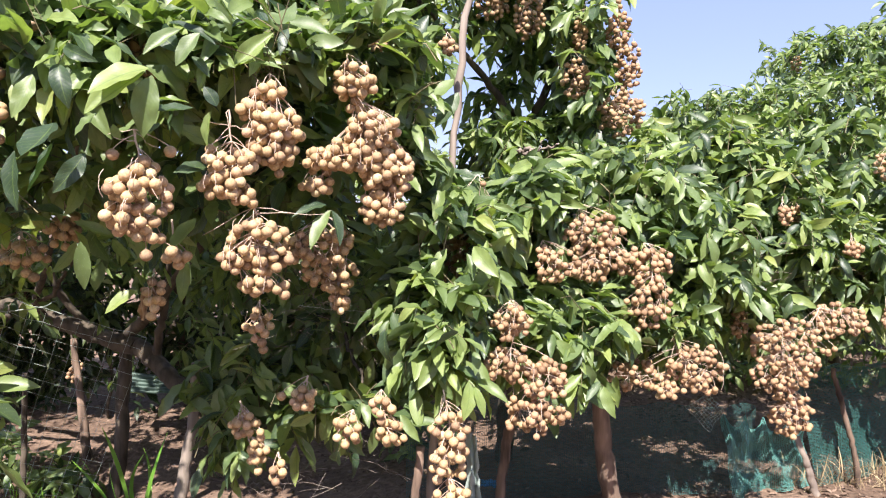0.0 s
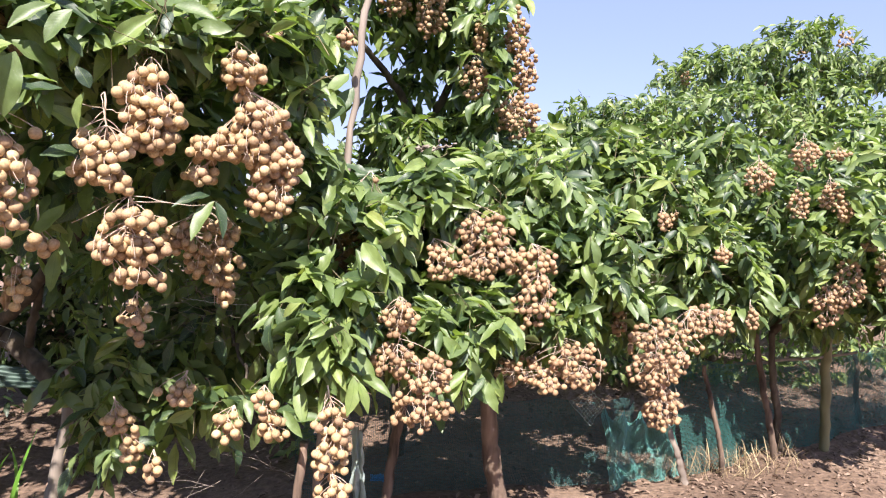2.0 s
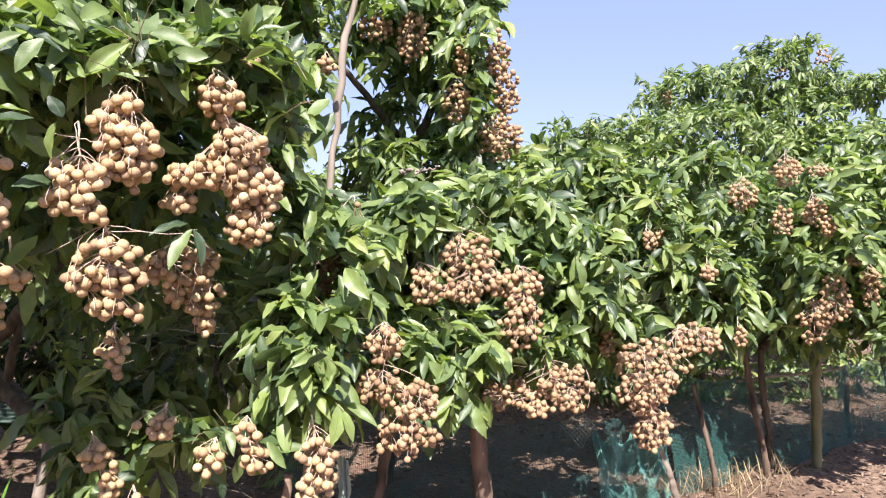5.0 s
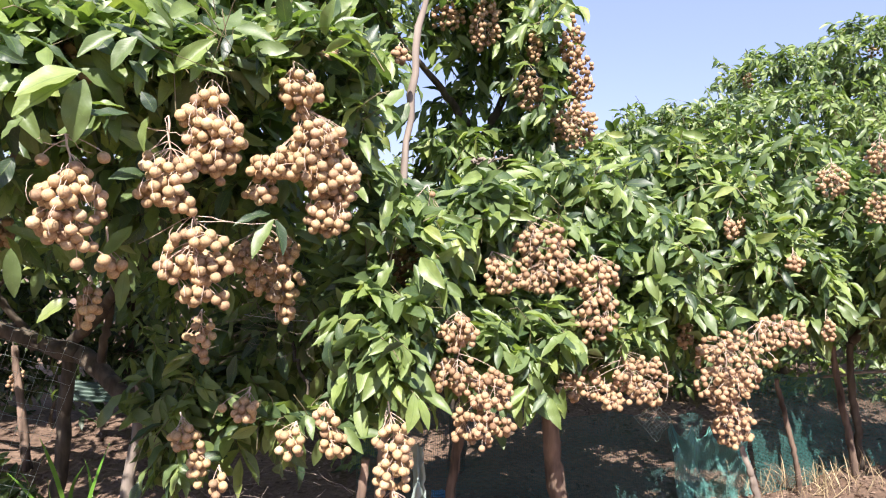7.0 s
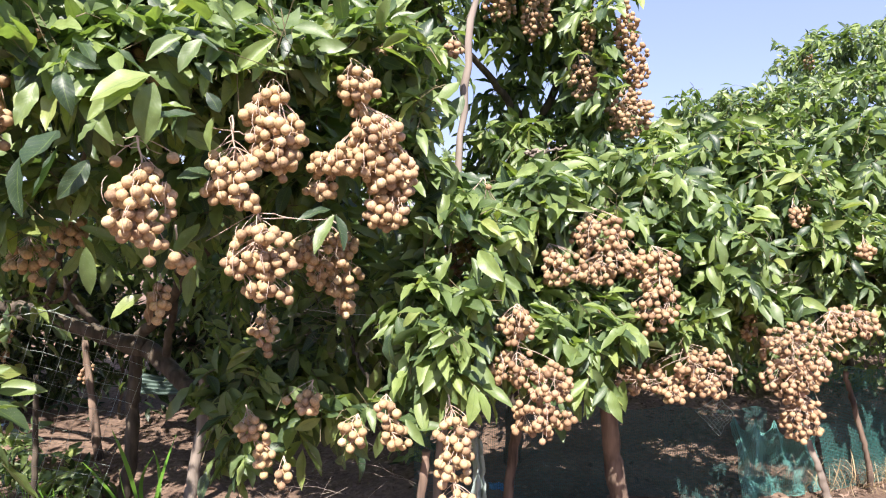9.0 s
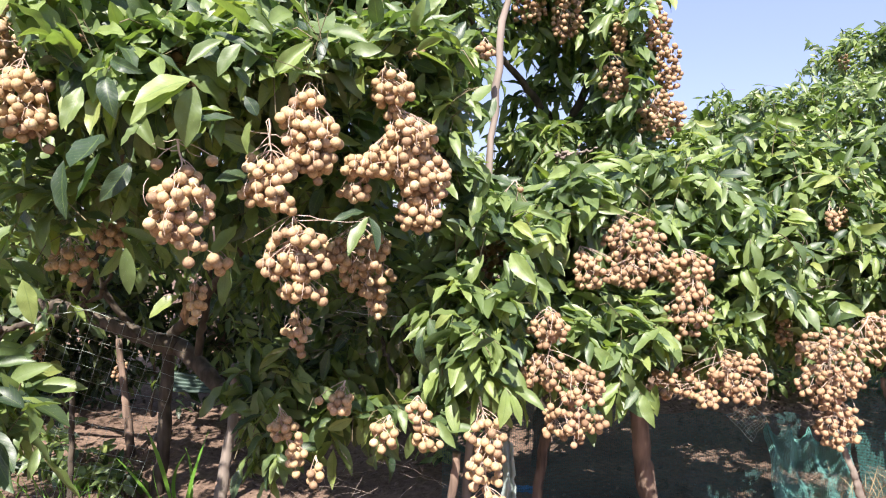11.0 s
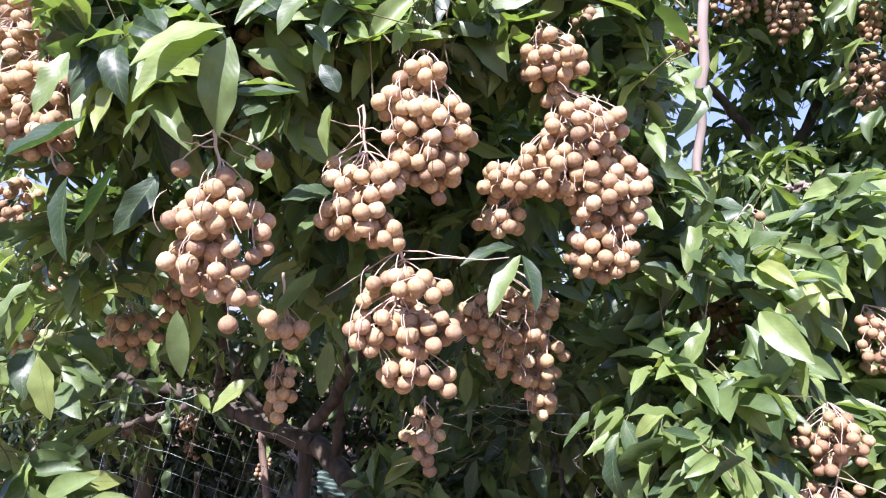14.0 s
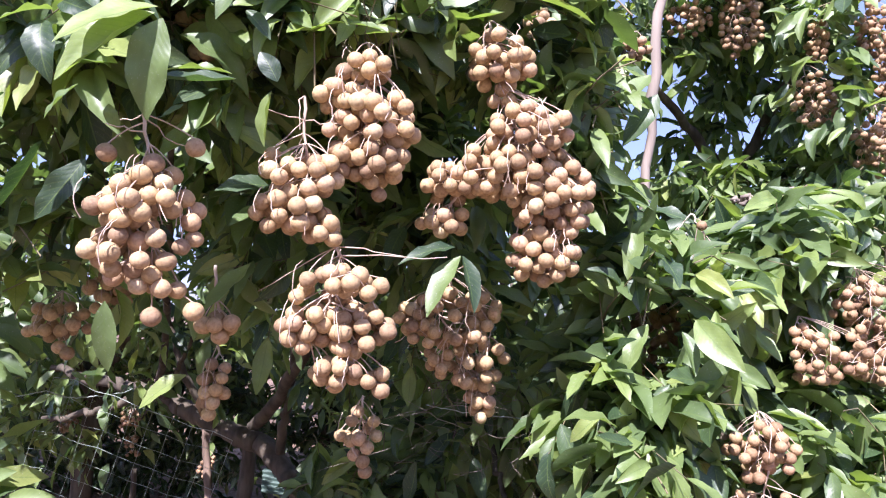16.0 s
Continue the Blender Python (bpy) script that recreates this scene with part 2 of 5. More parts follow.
def tube_arrays(points, radii, sides=6, caps=True):
    """A tube along points, as verts and quads; the radius may change along it."""
    p = np.asarray(points, float)
    r = np.broadcast_to(np.asarray(radii, float), (len(p),))
    ahead = unit(np.gradient(p, axis=0))
    ref = np.array([0.31, 0.17, 0.93]) if abs(ahead[0] @ np.array([0.31, 0.17, 0.93])) < 0.9 else np.array([1.0, 0.1, 0.05])
    a = unit(np.cross(ahead, ref))
    b = np.cross(ahead, a)
    ang = np.arange(sides) * 2 * np.pi / sides
    ring = a[:, None] * np.cos(ang)[None, :, None] + b[:, None] * np.sin(ang)[None, :, None]
    verts = (p[:, None] + ring * r[:, None, None]).reshape(-1, 3)
    i, j = np.meshgrid(np.arange(len(p) - 1), np.arange(sides), indexing="ij")
    k = (j + 1) % sides
    faces = np.stack([i * sides + j, i * sides + k, (i + 1) * sides + k, (i + 1) * sides + j], -1).reshape(-1, 4)
    if caps:
        base = len(verts)
        verts = np.vstack([verts, p[0], p[-1]])
        last = (len(p) - 1) * sides
        ends = [(base, (n + 1) % sides, n, n) for n in range(sides)] + [(base + 1, last + n, last + (n + 1) % sides, last + (n + 1) % sides) for n in range(sides)]
        ends = np.array([(q[0], q[1], q[2], q[0]) for q in ends])
        # end caps as narrow quads closed on their centre
        mid = len(verts)
        verts = np.vstack([verts, p[0], p[-1]])
        ends[:sides, 3], ends[sides:, 3] = mid, mid + 1
        faces = np.vstack([faces, ends])
    return verts, faces


def joined(pieces):
    verts, faces, n = [], [], 0
    for v, f in pieces:
        verts.append(v)
        faces.append(f + n)
        n += len(v)
    return np.vstack(verts), np.vstack(faces)


def wander(a, b, steps, amount, rng, sag=0.0):
    """Points from a to b with small bends, and a sag in the middle."""
    s = np.linspace(0, 1, steps)[:, None]
    p = np.asarray(a, float) * (1 - s) + np.asarray(b, float) * s
    off = np.cumsum(rng.normal(0, 1, (steps, 3)), 0)
    off -= off[0] * (1 - s) + off[-1] * s
    p = p + off * amount
    p[:, 2] -= sag * 4 * (s * (1 - s))[:, 0]
    return p


def limb(name, parent, a, b, r0, r1, mat, seed=0, bend=0.006, steps=22, sides=12, label="", sag=0.0, knots=0.05):
    rng = np.random.default_rng(seed)
    p = wander(a, b, steps, bend, rng, sag) - np.array(parent.location)
    radii = np.linspace(r0, r1, steps) * (1 + rng.normal(0, knots, steps))
    v, f = tube_arrays(p, radii, sides)
    lump = np.ones((len(v), 1))
    lump[: steps * sides, 0] += rng.normal(0, 0.045, steps * sides)
    middle = np.repeat(p, sides, 0)
    v[: steps * sides] = middle + (v[: steps * sides] - middle) * lump[: steps * sides]
    return part(name, mesh_of(name, v, f), mat, parent, label)


# ---- leaves ----
def leaf_shape(curl, fold, wave, sickle, seed, rows=9, half=1):
    """An oblong leaf of length 1 along x: blade folded on its midrib, curled down, bent aside, with a wavy edge."""
    rng = np.random.default_rng(seed)
    s = np.linspace(0, 1, rows + 1)
    s = s + 0.07 * np.sin(2 * math.pi * s) / 2
    wide = 0.49 * np.clip(np.sin(math.pi * np.clip(s, 0.004, 0.992) ** 0.92), 0, 1) ** 0.80 * (1 - 0.25 * np.clip(s - 0.75, 0, 1))
    steps = np.diff(s)
    angle = curl * (s[1:] - 0.1)
    xs = np.concatenate([[0], np.cumsum(steps * np.cos(angle))])
    zs = -np.concatenate([[0], np.cumsum(steps * np.sin(angle))])
    phase, twist = rng.uniform(0, 6), rng.uniform(-0.35, 0.35)
    across = np.linspace(-1, 1, 2 * half + 1)
    verts, uvs = [], []
    for n in range(len(s)):
        for side in across:
            ripple = wave * math.sin(phase + s[n] * 15 + 1.7 * np.sign(side)) * wide[n] * abs(side) ** 1.5
            lift = abs(side) ** 0.8 * wide[n] * fold + ripple + side * wide[n] * twist * s[n]
            verts.append((xs[n], side * wide[n] + sickle * s[n] * s[n], zs[n] + 0.28 * lift))
            uvs.append((s[n], 0.5 + 0.5 * side))
    k = 2 * half + 1
    faces = [(n * k + c, n * k + c + 1, (n + 1) * k + c + 1, (n + 1) * k + c) for n in range(rows) for c in range(k - 1)]
    return np.array(verts), np.array(faces), np.array(uvs)


BENDS = [(0.4, 0.5, 0.14, 0.2), (0.9, 0.7, 0.2, -0.3), (1.3, 0.55, 0.24, 0.1), (0.2, 0.95, 0.14, -0.15), (0.6, 0.4, 0.26, 0.3), (-0.3, 0.7, 0.16, 0.0), (1.0, 1.0, 0.14, 0.35), (0.5, 0.45, 0.28, -0.35)]
FLATTEST = [0, 3, 4, 5, 7]
SHAPES = [leaf_shape(*way, i) for i, way in enumerate(BENDS)]
BLADE_SHAPES = [leaf_shape(c, 0.0, 0.0, 0.0, 9) for c in (0.3, 0.9, 1.5)]
COARSE = [0, 2, 4, 6, 9]
PLAIN_SHAPES = [(v.reshape(10, 3, 3)[COARSE].reshape(-1, 3), f[:8], uv.reshape(10, 3, 2)[COARSE].reshape(-1, 2)) for v, f, uv in SHAPES]
LEAF_MESHES = []
for i, way in enumerate(BENDS):
    leaf_me = mesh_of("leaf", *leaf_shape(*way, i, 14, 2))
    leaf_me.materials.append(LEAF_PIECE)
    LEAF_MESHES.append(leaf_me)


def frames_of(axis, normal):
    """Turns whose x runs along the leaf and z out of its upper face."""
    x = unit(axis)
    z = unit(normal - (normal * x).sum(-1, keepdims=True) * x)
    return np.stack([x, np.cross(z, x), z], -1)


CAMERA_SIDE = np.array([-0.03, 0.25, 1.15])     # about where the camera stands; leaves between it and the fruit are removed


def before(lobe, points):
    """Which points lie in a lobe of fruit or between it and the camera."""
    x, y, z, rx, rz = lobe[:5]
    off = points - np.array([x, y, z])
    way = unit(CAMERA_SIDE - np.array([x, y, z]))
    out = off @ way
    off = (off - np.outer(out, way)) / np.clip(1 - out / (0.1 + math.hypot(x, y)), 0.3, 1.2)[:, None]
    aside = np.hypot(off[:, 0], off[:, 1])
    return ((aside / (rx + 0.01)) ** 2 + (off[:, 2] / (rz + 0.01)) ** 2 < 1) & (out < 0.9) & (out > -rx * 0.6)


class Leaves:
    """Leaves gathered for one tree: places, turns, lengths and widths."""

    def __init__(self, lean=(0.0, -0.76, 0.62), tumble=0.5):
        self.lean, self.tumble = np.array(lean), tumble
        self.at, self.turn, self.size, self.twigs, self.fixed = [], [], [], [], 0

    def add(self, at, turn, length, width):
        self.at.append(at)
        self.turn.append(turn)
        self.size.append(np.stack([length, width, length], -1))

    def leaf(self, base, tip, width, face=(0.0, -0.88, 0.42)):
        """One large leaf from its base to its tip; call these before any clump."""
        a, d = np.array([base]), np.array([tip]) - np.array([base])
        self.add(a, frames_of(d, np.array([face], float)), np.linalg.norm(d, axis=1), np.array([width]))
        self.fixed += 1

    def sprigs(self, base, heading, rng, leaflets=7, length=0.105, droop=0.55, lean=None):
        """Feathered leaf stalks at base, along heading, with leaflets to both sides."""
        n = len(base)
        heading = unit(heading)
        rachis = rng.uniform(0.09, 0.17, n) * length / 0.105
        up = unit(np.array([0, 0, 1.0]) + rng.normal(0, 0.35, (n, 3)))
        side = unit(np.cross(heading, up))
        above = np.cross(side, heading)
        for k in range(leaflets):
            s = (k + 0.8) / leaflets
            hand = 1 if k % 2 else -1
            at = base + heading * (rachis * s)[:, None]
            at[:, 2] -= 0.25 * rachis * s * s
            spread = 0.95 * (1 - 0.75 * max(0.0, s - 0.7) / 0.3)
            axis = heading * 0.62 + side * hand * spread + above * rng.uniform(-0.1, 0.3, n)[:, None] + rng.normal(0, 0.34, (n, 3))
            axis[:, 2] -= droop * rng.uniform(0.4, 1.6, n)
            normal = above * 0.65 + (self.lean if lean is None else np.array(lean)) * 0.95 + rng.normal(0, self.tumble, (n, 3))
            size = length * rng.uniform(0.62, 1.18, n)
            self.add(at, frames_of(axis, normal), size, size * rng.uniform(0.28, 0.41, n))
        tail = base - heading * rng.uniform(0.02, 0.07, n)[:, None]
        tail[:, 2] -= rng.uniform(0.0, 0.03, n)
        tip = base + heading * rachis[:, None]
        tip[:, 2] -= 0.25 * rachis
        self.twigs.append(np.stack([tail, base, tip], 1))

    def clump(self, x, y, z, rx, ry, rz, count, seed, inner=0.55, length=0.105, droop=0.55, leaflets=7, lift=0.0, lean=None):
        """Sprigs through the outer part of a rounded mass."""
        rng = np.random.default_rng(seed)
        way = unit(rng.normal(0, 1, (count, 3)))
        depth = rng.uniform(inner**3, 1, count) ** (1 / 3)
        r = np.array([rx, ry, rz])
        lumps = 1 + 0.14 * np.sin(way @ np.array([5.0, 3.0, 4.0]) + seed) + 0.1 * np.sin(way @ np.array([-7.0, 9.0, 6.0]) + 2 * seed)
        base = np.array([x, y, z]) + way * r * (depth * lumps)[:, None]
        heading = unit(way / r) * 0.9 + rng.normal(0, 0.55, (count, 3)) + np.array([0, 0, lift])
        self.sprigs(base - unit(heading) * 0.09, heading, rng, leaflets, length, droop, lean)

    def finish(self, tree, nearest=(), spare=300, seed=5, shapes=None, mat=None):
        """The leaves nearest to a place become pieces of their own, the rest one mass."""
        home = np.array(tree.location)
        at, turn, size = np.concatenate(self.at), np.concatenate(self.turn), np.concatenate(self.size)
        rng = np.random.default_rng(seed)
        shapes = shapes or SHAPES
        middle = at + turn[:, :, 0] * size[:, :1] * 0.6
        free = np.ones(len(at), bool)
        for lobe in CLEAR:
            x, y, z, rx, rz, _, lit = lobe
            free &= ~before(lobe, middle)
            if lit and y < 2.4 and z > 0.55:
                off = middle - np.array([x, y, z])
                out = off @ np.array(sun_way)
                aside = np.linalg.norm(off - np.outer(out, np.array(sun_way)), axis=1)
                free &= ~((aside < 0.8 * max(rx, rz) + 0.012) & (out > 0) & (rng.random(len(at)) < 0.85))
        for gx, gy, gz, wide in GAPS:
            off = at - np.array([gx, gy, gz])
            off = off - np.outer(off @ np.array(sun_way), np.array(sun_way))
            free &= ~((np.linalg.norm(off, axis=1) < wide) & (rng.random(len(at)) < 0.88))
        free[: self.fixed] = True
        at, turn, size = at[free], turn[free], size[free]
        pick = rng.integers(0, len(shapes), len(at))
        pick[: self.fixed] = np.array(FLATTEST)[np.arange(self.fixed) % 5]
        single = np.zeros(len(at), bool)
        if len(nearest):
            single[np.argsort(np.linalg.norm(at - np.asarray(nearest), axis=1))[:spare]] = True
        for i in np.nonzero(single)[0]:
            ob = new("leaf", LEAF_MESHES[pick[i]])
            ob.parent = tree
            m = Matrix([[float(c) for c in row] for row in turn[i] * size[i][None, :]]).to_4x4()
            m.translation = at[i] - home
            ob.matrix_basis = m
        verts, faces, uvs, n = [], [], [], 0
        for k, (v, f, uv) in enumerate(shapes):
            chosen = np.nonzero((pick == k) & ~single)[0]
            if not len(chosen):
                continue
            w = np.einsum("nij,nvj->nvi", turn[chosen], v[None] * size[chosen][:, None, :]) + (at[chosen] - home)[:, None, :]
            verts.append(w.reshape(-1, 3))
            faces.append((f[None] + (np.arange(len(chosen)) * len(v))[:, None, None]).reshape(-1, 4) + n)
            uvs.append(np.tile(uv, (len(chosen), 1)))
            n += len(chosen) * len(v)
        part("foliage", mesh_of("foliage", np.vstack(verts), np.vstack(faces), np.vstack(uvs)), mat or LEAF, tree, kind="stuff")
        lines = np.concatenate(self.twigs)
        kept = np.ones(len(lines), bool)
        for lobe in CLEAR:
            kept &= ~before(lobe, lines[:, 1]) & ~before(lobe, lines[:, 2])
        for gx, gy, gz, wide in GAPS:
            off = lines[:, 1] - np.array([gx, gy, gz])
            kept &= np.linalg.norm(off - np.outer(off @ np.array(sun_way), np.array(sun_way)), axis=1) > wide
        lines = lines[kept] - home
        # three-sided twigs for all sprigs at once
        side = unit(np.cross(lines[:, 2] - lines[:, 0], np.array([0.2, 0.3, 0.93])))
        third = unit(np.cross(lines[:, 2] - lines[:, 0], side))
        ring = np.stack([side, -0.5 * side + 0.87 * third, -0.5 * side - 0.87 * third], 1)
        thick = np.array([0.0018, 0.0015, 0.0009])
        v = (lines[:, :, None] + ring[:, None] * thick[None, :, None, None]).reshape(-1, 3)
        one = [(i * 3 + j, i * 3 + (j + 1) % 3, (i + 1) * 3 + (j + 1) % 3, (i + 1) * 3 + j) for i in (0, 1) for j in range(3)]
        f = (np.array(one)[None] + (np.arange(len(lines)) * 9)[:, None, None]).reshape(-1, 4)
        part("twig", mesh_of("twig", v, f), TWIG, tree, kind="stuff")


# ---- fruit ----
def ball_arrays(rings=9, sides=14, flat=0.93):
    verts, faces = [(0, 0, flat)], []
    for i in range(1, rings):
        a = math.pi * i / rings
        for j in range(sides):
            b = 2 * math.pi * j / sides
            verts.append((math.sin(a) * math.cos(b), math.sin(a) * math.sin(b), flat * math.cos(a) + (0.03 if i == 1 else 0)))
    verts.append((0, 0, -flat))
    verts.append((0, 0, flat))
    verts.append((0, 0, -flat))
    last = len(verts) - 3
    for j in range(sides):
        k = (j + 1) % sides
        faces.append((0, 1 + j, 1 + k, last + 1))
        for i in range(rings - 2):
            faces.append((1 + i * sides + j, 1 + (i + 1) * sides + j, 1 + (i + 1) * sides + k, 1 + i * sides + k))
        lo = 1 + (rings - 2) * sides
        faces.append((lo + j, last, last + 2, lo + k))
    return np.array(verts, float), np.array(faces)


def fruit_mesh(seed, mat, rings=9, sides=14):
    rng = np.random.default_rng(seed)
    v, f = ball_arrays(rings, sides, rng.uniform(0.9, 0.98))
    v[:, 0] *= rng.uniform(0.97, 1.04)
    v = v * (1 + 0.02 * np.sin(v[:, :1] * 5 + seed) + 0.015 * np.cos(v[:, 1:2] * 7))
    me = mesh_of("fruit", v, f)
    me.materials.append(mat)
    return me


GAPS = [(1.08, 3.58, 0.0, 0.12), (1.25, 3.45, 0.0, 0.15), (1.42, 3.28, 0.0, 0.12), (1.62, 3.20, 0.0, 0.12), (3.06, 4.40, 0.0, 0.25), (0.50, 3.25, 0.0, 0.08), (0.28, 3.05, 0.0, 0.06), (1.42, 2.90, 0.14, 0.11), (-2.50, 4.30, -0.15, 0.42), (-2.00, 4.45, -0.15, 0.40), (-1.62, 4.05, -0.15, 0.15), (-1.40, 3.32, 0.50, 0.07), (-2.03, 3.90, 0.10, 0.07), (-1.235, 3.20, 0.05, 0.09)]   # thin spots of the canopy where sun falls through to the soil
CLEAR = []        # rounded places that fruit fills, kept free of leaves, also towards the camera
FRUIT_MESHES = [fruit_mesh(i, FRUIT) for i in range(4)]
BROWN_MESHES = [fruit_mesh(i, FRUIT_BROWN, 8, 12) for i in range(4)]
SIZE = 0.0127     # radius of a ripe fruit


def pack(lobes, rng, radius, loose, gap=1.66):
    """Fruit centres packed through rounded lobes, none closer than almost touching."""
    got = np.zeros((0, 3))
    for x, y, z, rx, rz, count in lobes:
        rx, rz, count = max(loose * rx - radius, 0.002), max(loose * rz - radius, 0.002), round(count * (1.75 if radius < SIZE else 1.55 if count > 24 else 1.35)) if count > 2 else count
        r = np.array([rx, max(rx * 0.85, 0.01), rz])
        made, tries = 0, 0
        while made < count and tries < count * 60:
            tries += 1
            d = rng.normal(0, 1, 3)
            d = d / np.linalg.norm(d) * rng.uniform(0.25, 1) ** 0.5
            p = np.array([x, y, z]) + d * r
            if len(got) and np.min(((got - p) ** 2).sum(1)) < (gap * radius) ** 2:
                continue
            got = np.vstack([got, p])
            made += 1
    return got


def fruit_cluster(top, lobes, label, seed, radius=SIZE, pieces=True, bare=0, loose=1.12, drape=0, lit=True, group="ripe fruit clusters"):
    """A hanging panicle: a branching stalk from its top down through the lobes, and a fruit at the end of each fine stem."""
    rng = np.random.default_rng(seed)
    top = np.array(top, float)
    ob = thing("fruit_cluster", label, "fruit cluster", group, at=top)
    fruits = pack(lobes, rng, radius, loose)
    CLEAR.extend(l + (lit,) for l in lobes)
    tubes, spine, slim = [], [top], (1.0 if radius >= SIZE else 0.72)
    for l in sorted(lobes, key=lambda l: -l[2]):
        if l[5] < 3 and len(lobes) > 1:
            continue
        m = np.array(l[:3], float)
        above = [q for q in spine if q[2] > m[2] + 0.4 * l[4]] or [top]
        start = min(above, key=lambda q: np.linalg.norm(q - m))
        path = wander(start, m - np.array([0, 0, 0.45 * l[4]]), 9, 0.0022, rng)
        tubes.append(tube_arrays(path - top, slim * np.linspace(0.0027, 0.0013, 9), 5, False))
        spine += [path[k] for k in (1, 2, 3, 4, 5, 6, 7)]
        for _ in range(l[5] // 4):
            d = rng.normal(0, 1, 3)
            goal = m + d / np.linalg.norm(d) * np.array([l[3], 0.8 * l[3], l[4]]) * rng.uniform(0.3, 0.75)
            above = [q for q in spine if q[2] > goal[2] + 0.01] or [top]
            side = wander(min(above, key=lambda q: np.linalg.norm(q - goal)), goal, 5, 0.0015, rng)
            tubes.append(tube_arrays(side - top, slim * np.linspace(0.0014, 0.0010, 5), 4, False))
            spine += [side[2], side[3], side[4]]
    spine = np.array(spine)
    for p in fruits:
        tip = p + np.array([0, 0, 0.93 * radius])
        rise, out = spine[:, 2] - tip[2], np.linalg.norm((spine - tip)[:, :2], axis=1)
        s = spine[np.argmin(np.hypot(rise, out) + np.maximum(0.014 + 0.3 * out - rise, 0) * 1.5)]
        bend = np.array([0.4 * s[0] + 0.6 * tip[0], 0.4 * s[1] + 0.6 * tip[1], max(0.62 * s[2] + 0.38 * tip[2], tip[2] + 0.004)]) + rng.normal(0, 0.001, 3)
        w = np.linspace(0, 1, 6)[:, None]
        path = (1 - w) ** 2 * s + 2 * w * (1 - w) * bend + w * w * (tip - (0, 0, 0.002))
        tubes.append(tube_arrays(path - top, slim * np.array([0.0011, 0.0010, 0.0009, 0.0009, 0.0010, 0.0012]), 4, False))
    for l in lobes:
        for _ in range(drape if l[5] > 7 else 0):
            u, low = rng.uniform(-0.6, 0.6), rng.uniform(-0.6, 0.1)
            v = np.linspace(0.75, low, 8)
            u = u + np.cumsum(rng.normal(0, 0.025, 8))
            front = np.sqrt(np.clip(1.1 - u * u - v * v, 0.02, 1))
            path = np.array(l[:3]) + np.stack([u * l[3], -0.9 * l[3] * front - 0.004, v * l[4]], -1) * loose
            tubes.append(tube_arrays(path - top, 0.0006 + 0.0002 * (np.arange(8) % 2), 4, False))
    for _ in range(bare):
        s = spine[rng.integers(0, min(8, len(spine)))]
        end = s + np.array([rng.normal(0, 0.045), rng.normal(-0.01, 0.03), rng.uniform(-0.07, 0.01)])
        tubes.append(tube_arrays(wander(s, end, 6, 0.003, rng) - top, np.linspace(0.0011, 0.0006, 6), 4, False))
    v, f = joined(tubes)
    part("stalk", mesh_of("stalk", v, f), STALK, ob, "thin pinkish-brown branching stalk")
    if pieces:
        for p in fruits:
            fr = new("fruit", (BROWN_MESHES if radius < SIZE else FRUIT_MESHES)[rng.integers(0, 4)])
            fr.parent = ob
            s = radius * rng.uniform(0.9, 1.07)
            fr.matrix_basis = Matrix.LocRotScale(Vector(p - top), Euler((rng.normal(0, 0.25), rng.normal(0, 0.25), rng.uniform(0, 6.28))), Vector((s, s, s)))
    else:
        v, f = ball_arrays(5, 7)
        s = radius * rng.uniform(0.9, 1.07, len(fruits))
        vv = ((fruits - top)[:, None] + v[None] * s[:, None, None]).reshape(-1, 3)
        ff = (f[None] + (np.arange(len(fruits)) * len(v))[:, None, None]).reshape(-1, 4)
        part("fruit", mesh_of("fruit", vv, ff), FRUIT_MASS, ob, kind="stuff")
    return ob


# ---- ground ----
def ground_height(x, y):
    """Uneven soil that dips behind the near tree."""
    x, y = np.asarray(x, float), np.asarray(y, float)
    near = np.exp(-((x / 14) ** 2 + ((y - 3) / 14) ** 2))
    rough = 0.018 * np.sin(x * 2.3 + np.sin(y * 1.7)) * np.cos(y * 2.9) + 0.012 * np.sin(x * 7.1 + y * 3.3) + 0.008 * np.sin(x * 15 - y * 19)
    dip = 0.2 / (1 + np.exp(np.clip((x + 0.2) * 6, -60, 60))) / (1 + np.exp(np.clip((2.3 - y) * 6, -60, 60))) * np.exp(-((x + 1.5) / 5) ** 2 - ((y - 3) / 5) ** 2)
    return near * rough - dip


def ground_sheet():
    """One sheet of soil, fine near the trees and coarse to the horizon."""
    near = np.concatenate([-np.geomspace(1500, 9, 12), np.linspace(-8, 12, 150), np.geomspace(13, 1500, 12)])
    far = np.concatenate([-np.geomspace(1500, 5, 12), np.linspace(-4, 14, 140), np.geomspace(15, 1500, 12)])
    gx, gy = np.meshgrid(near, far, indexing="ij")
    gz = ground_height(gx, gy)
    v = np.stack([gx, gy, gz], -1).reshape(-1, 3)
    nx, ny = len(near), len(far)
    i, j = np.meshgrid(np.arange(nx - 1), np.arange(ny - 1), indexing="ij")
    f = np.stack([i * ny + j, (i + 1) * ny + j, (i + 1) * ny + j + 1, i * ny + j + 1], -1).reshape(-1, 4)
    return tagged(part("ground", mesh_of("ground", v, f), GROUND), "dry reddish-brown orchard soil", "ground", kind="structure")


ground_sheet()


# ---- trees ----
def tree(name, label, at, group="longan trees"):
    return thing(name, label, "tree", group, at=at)


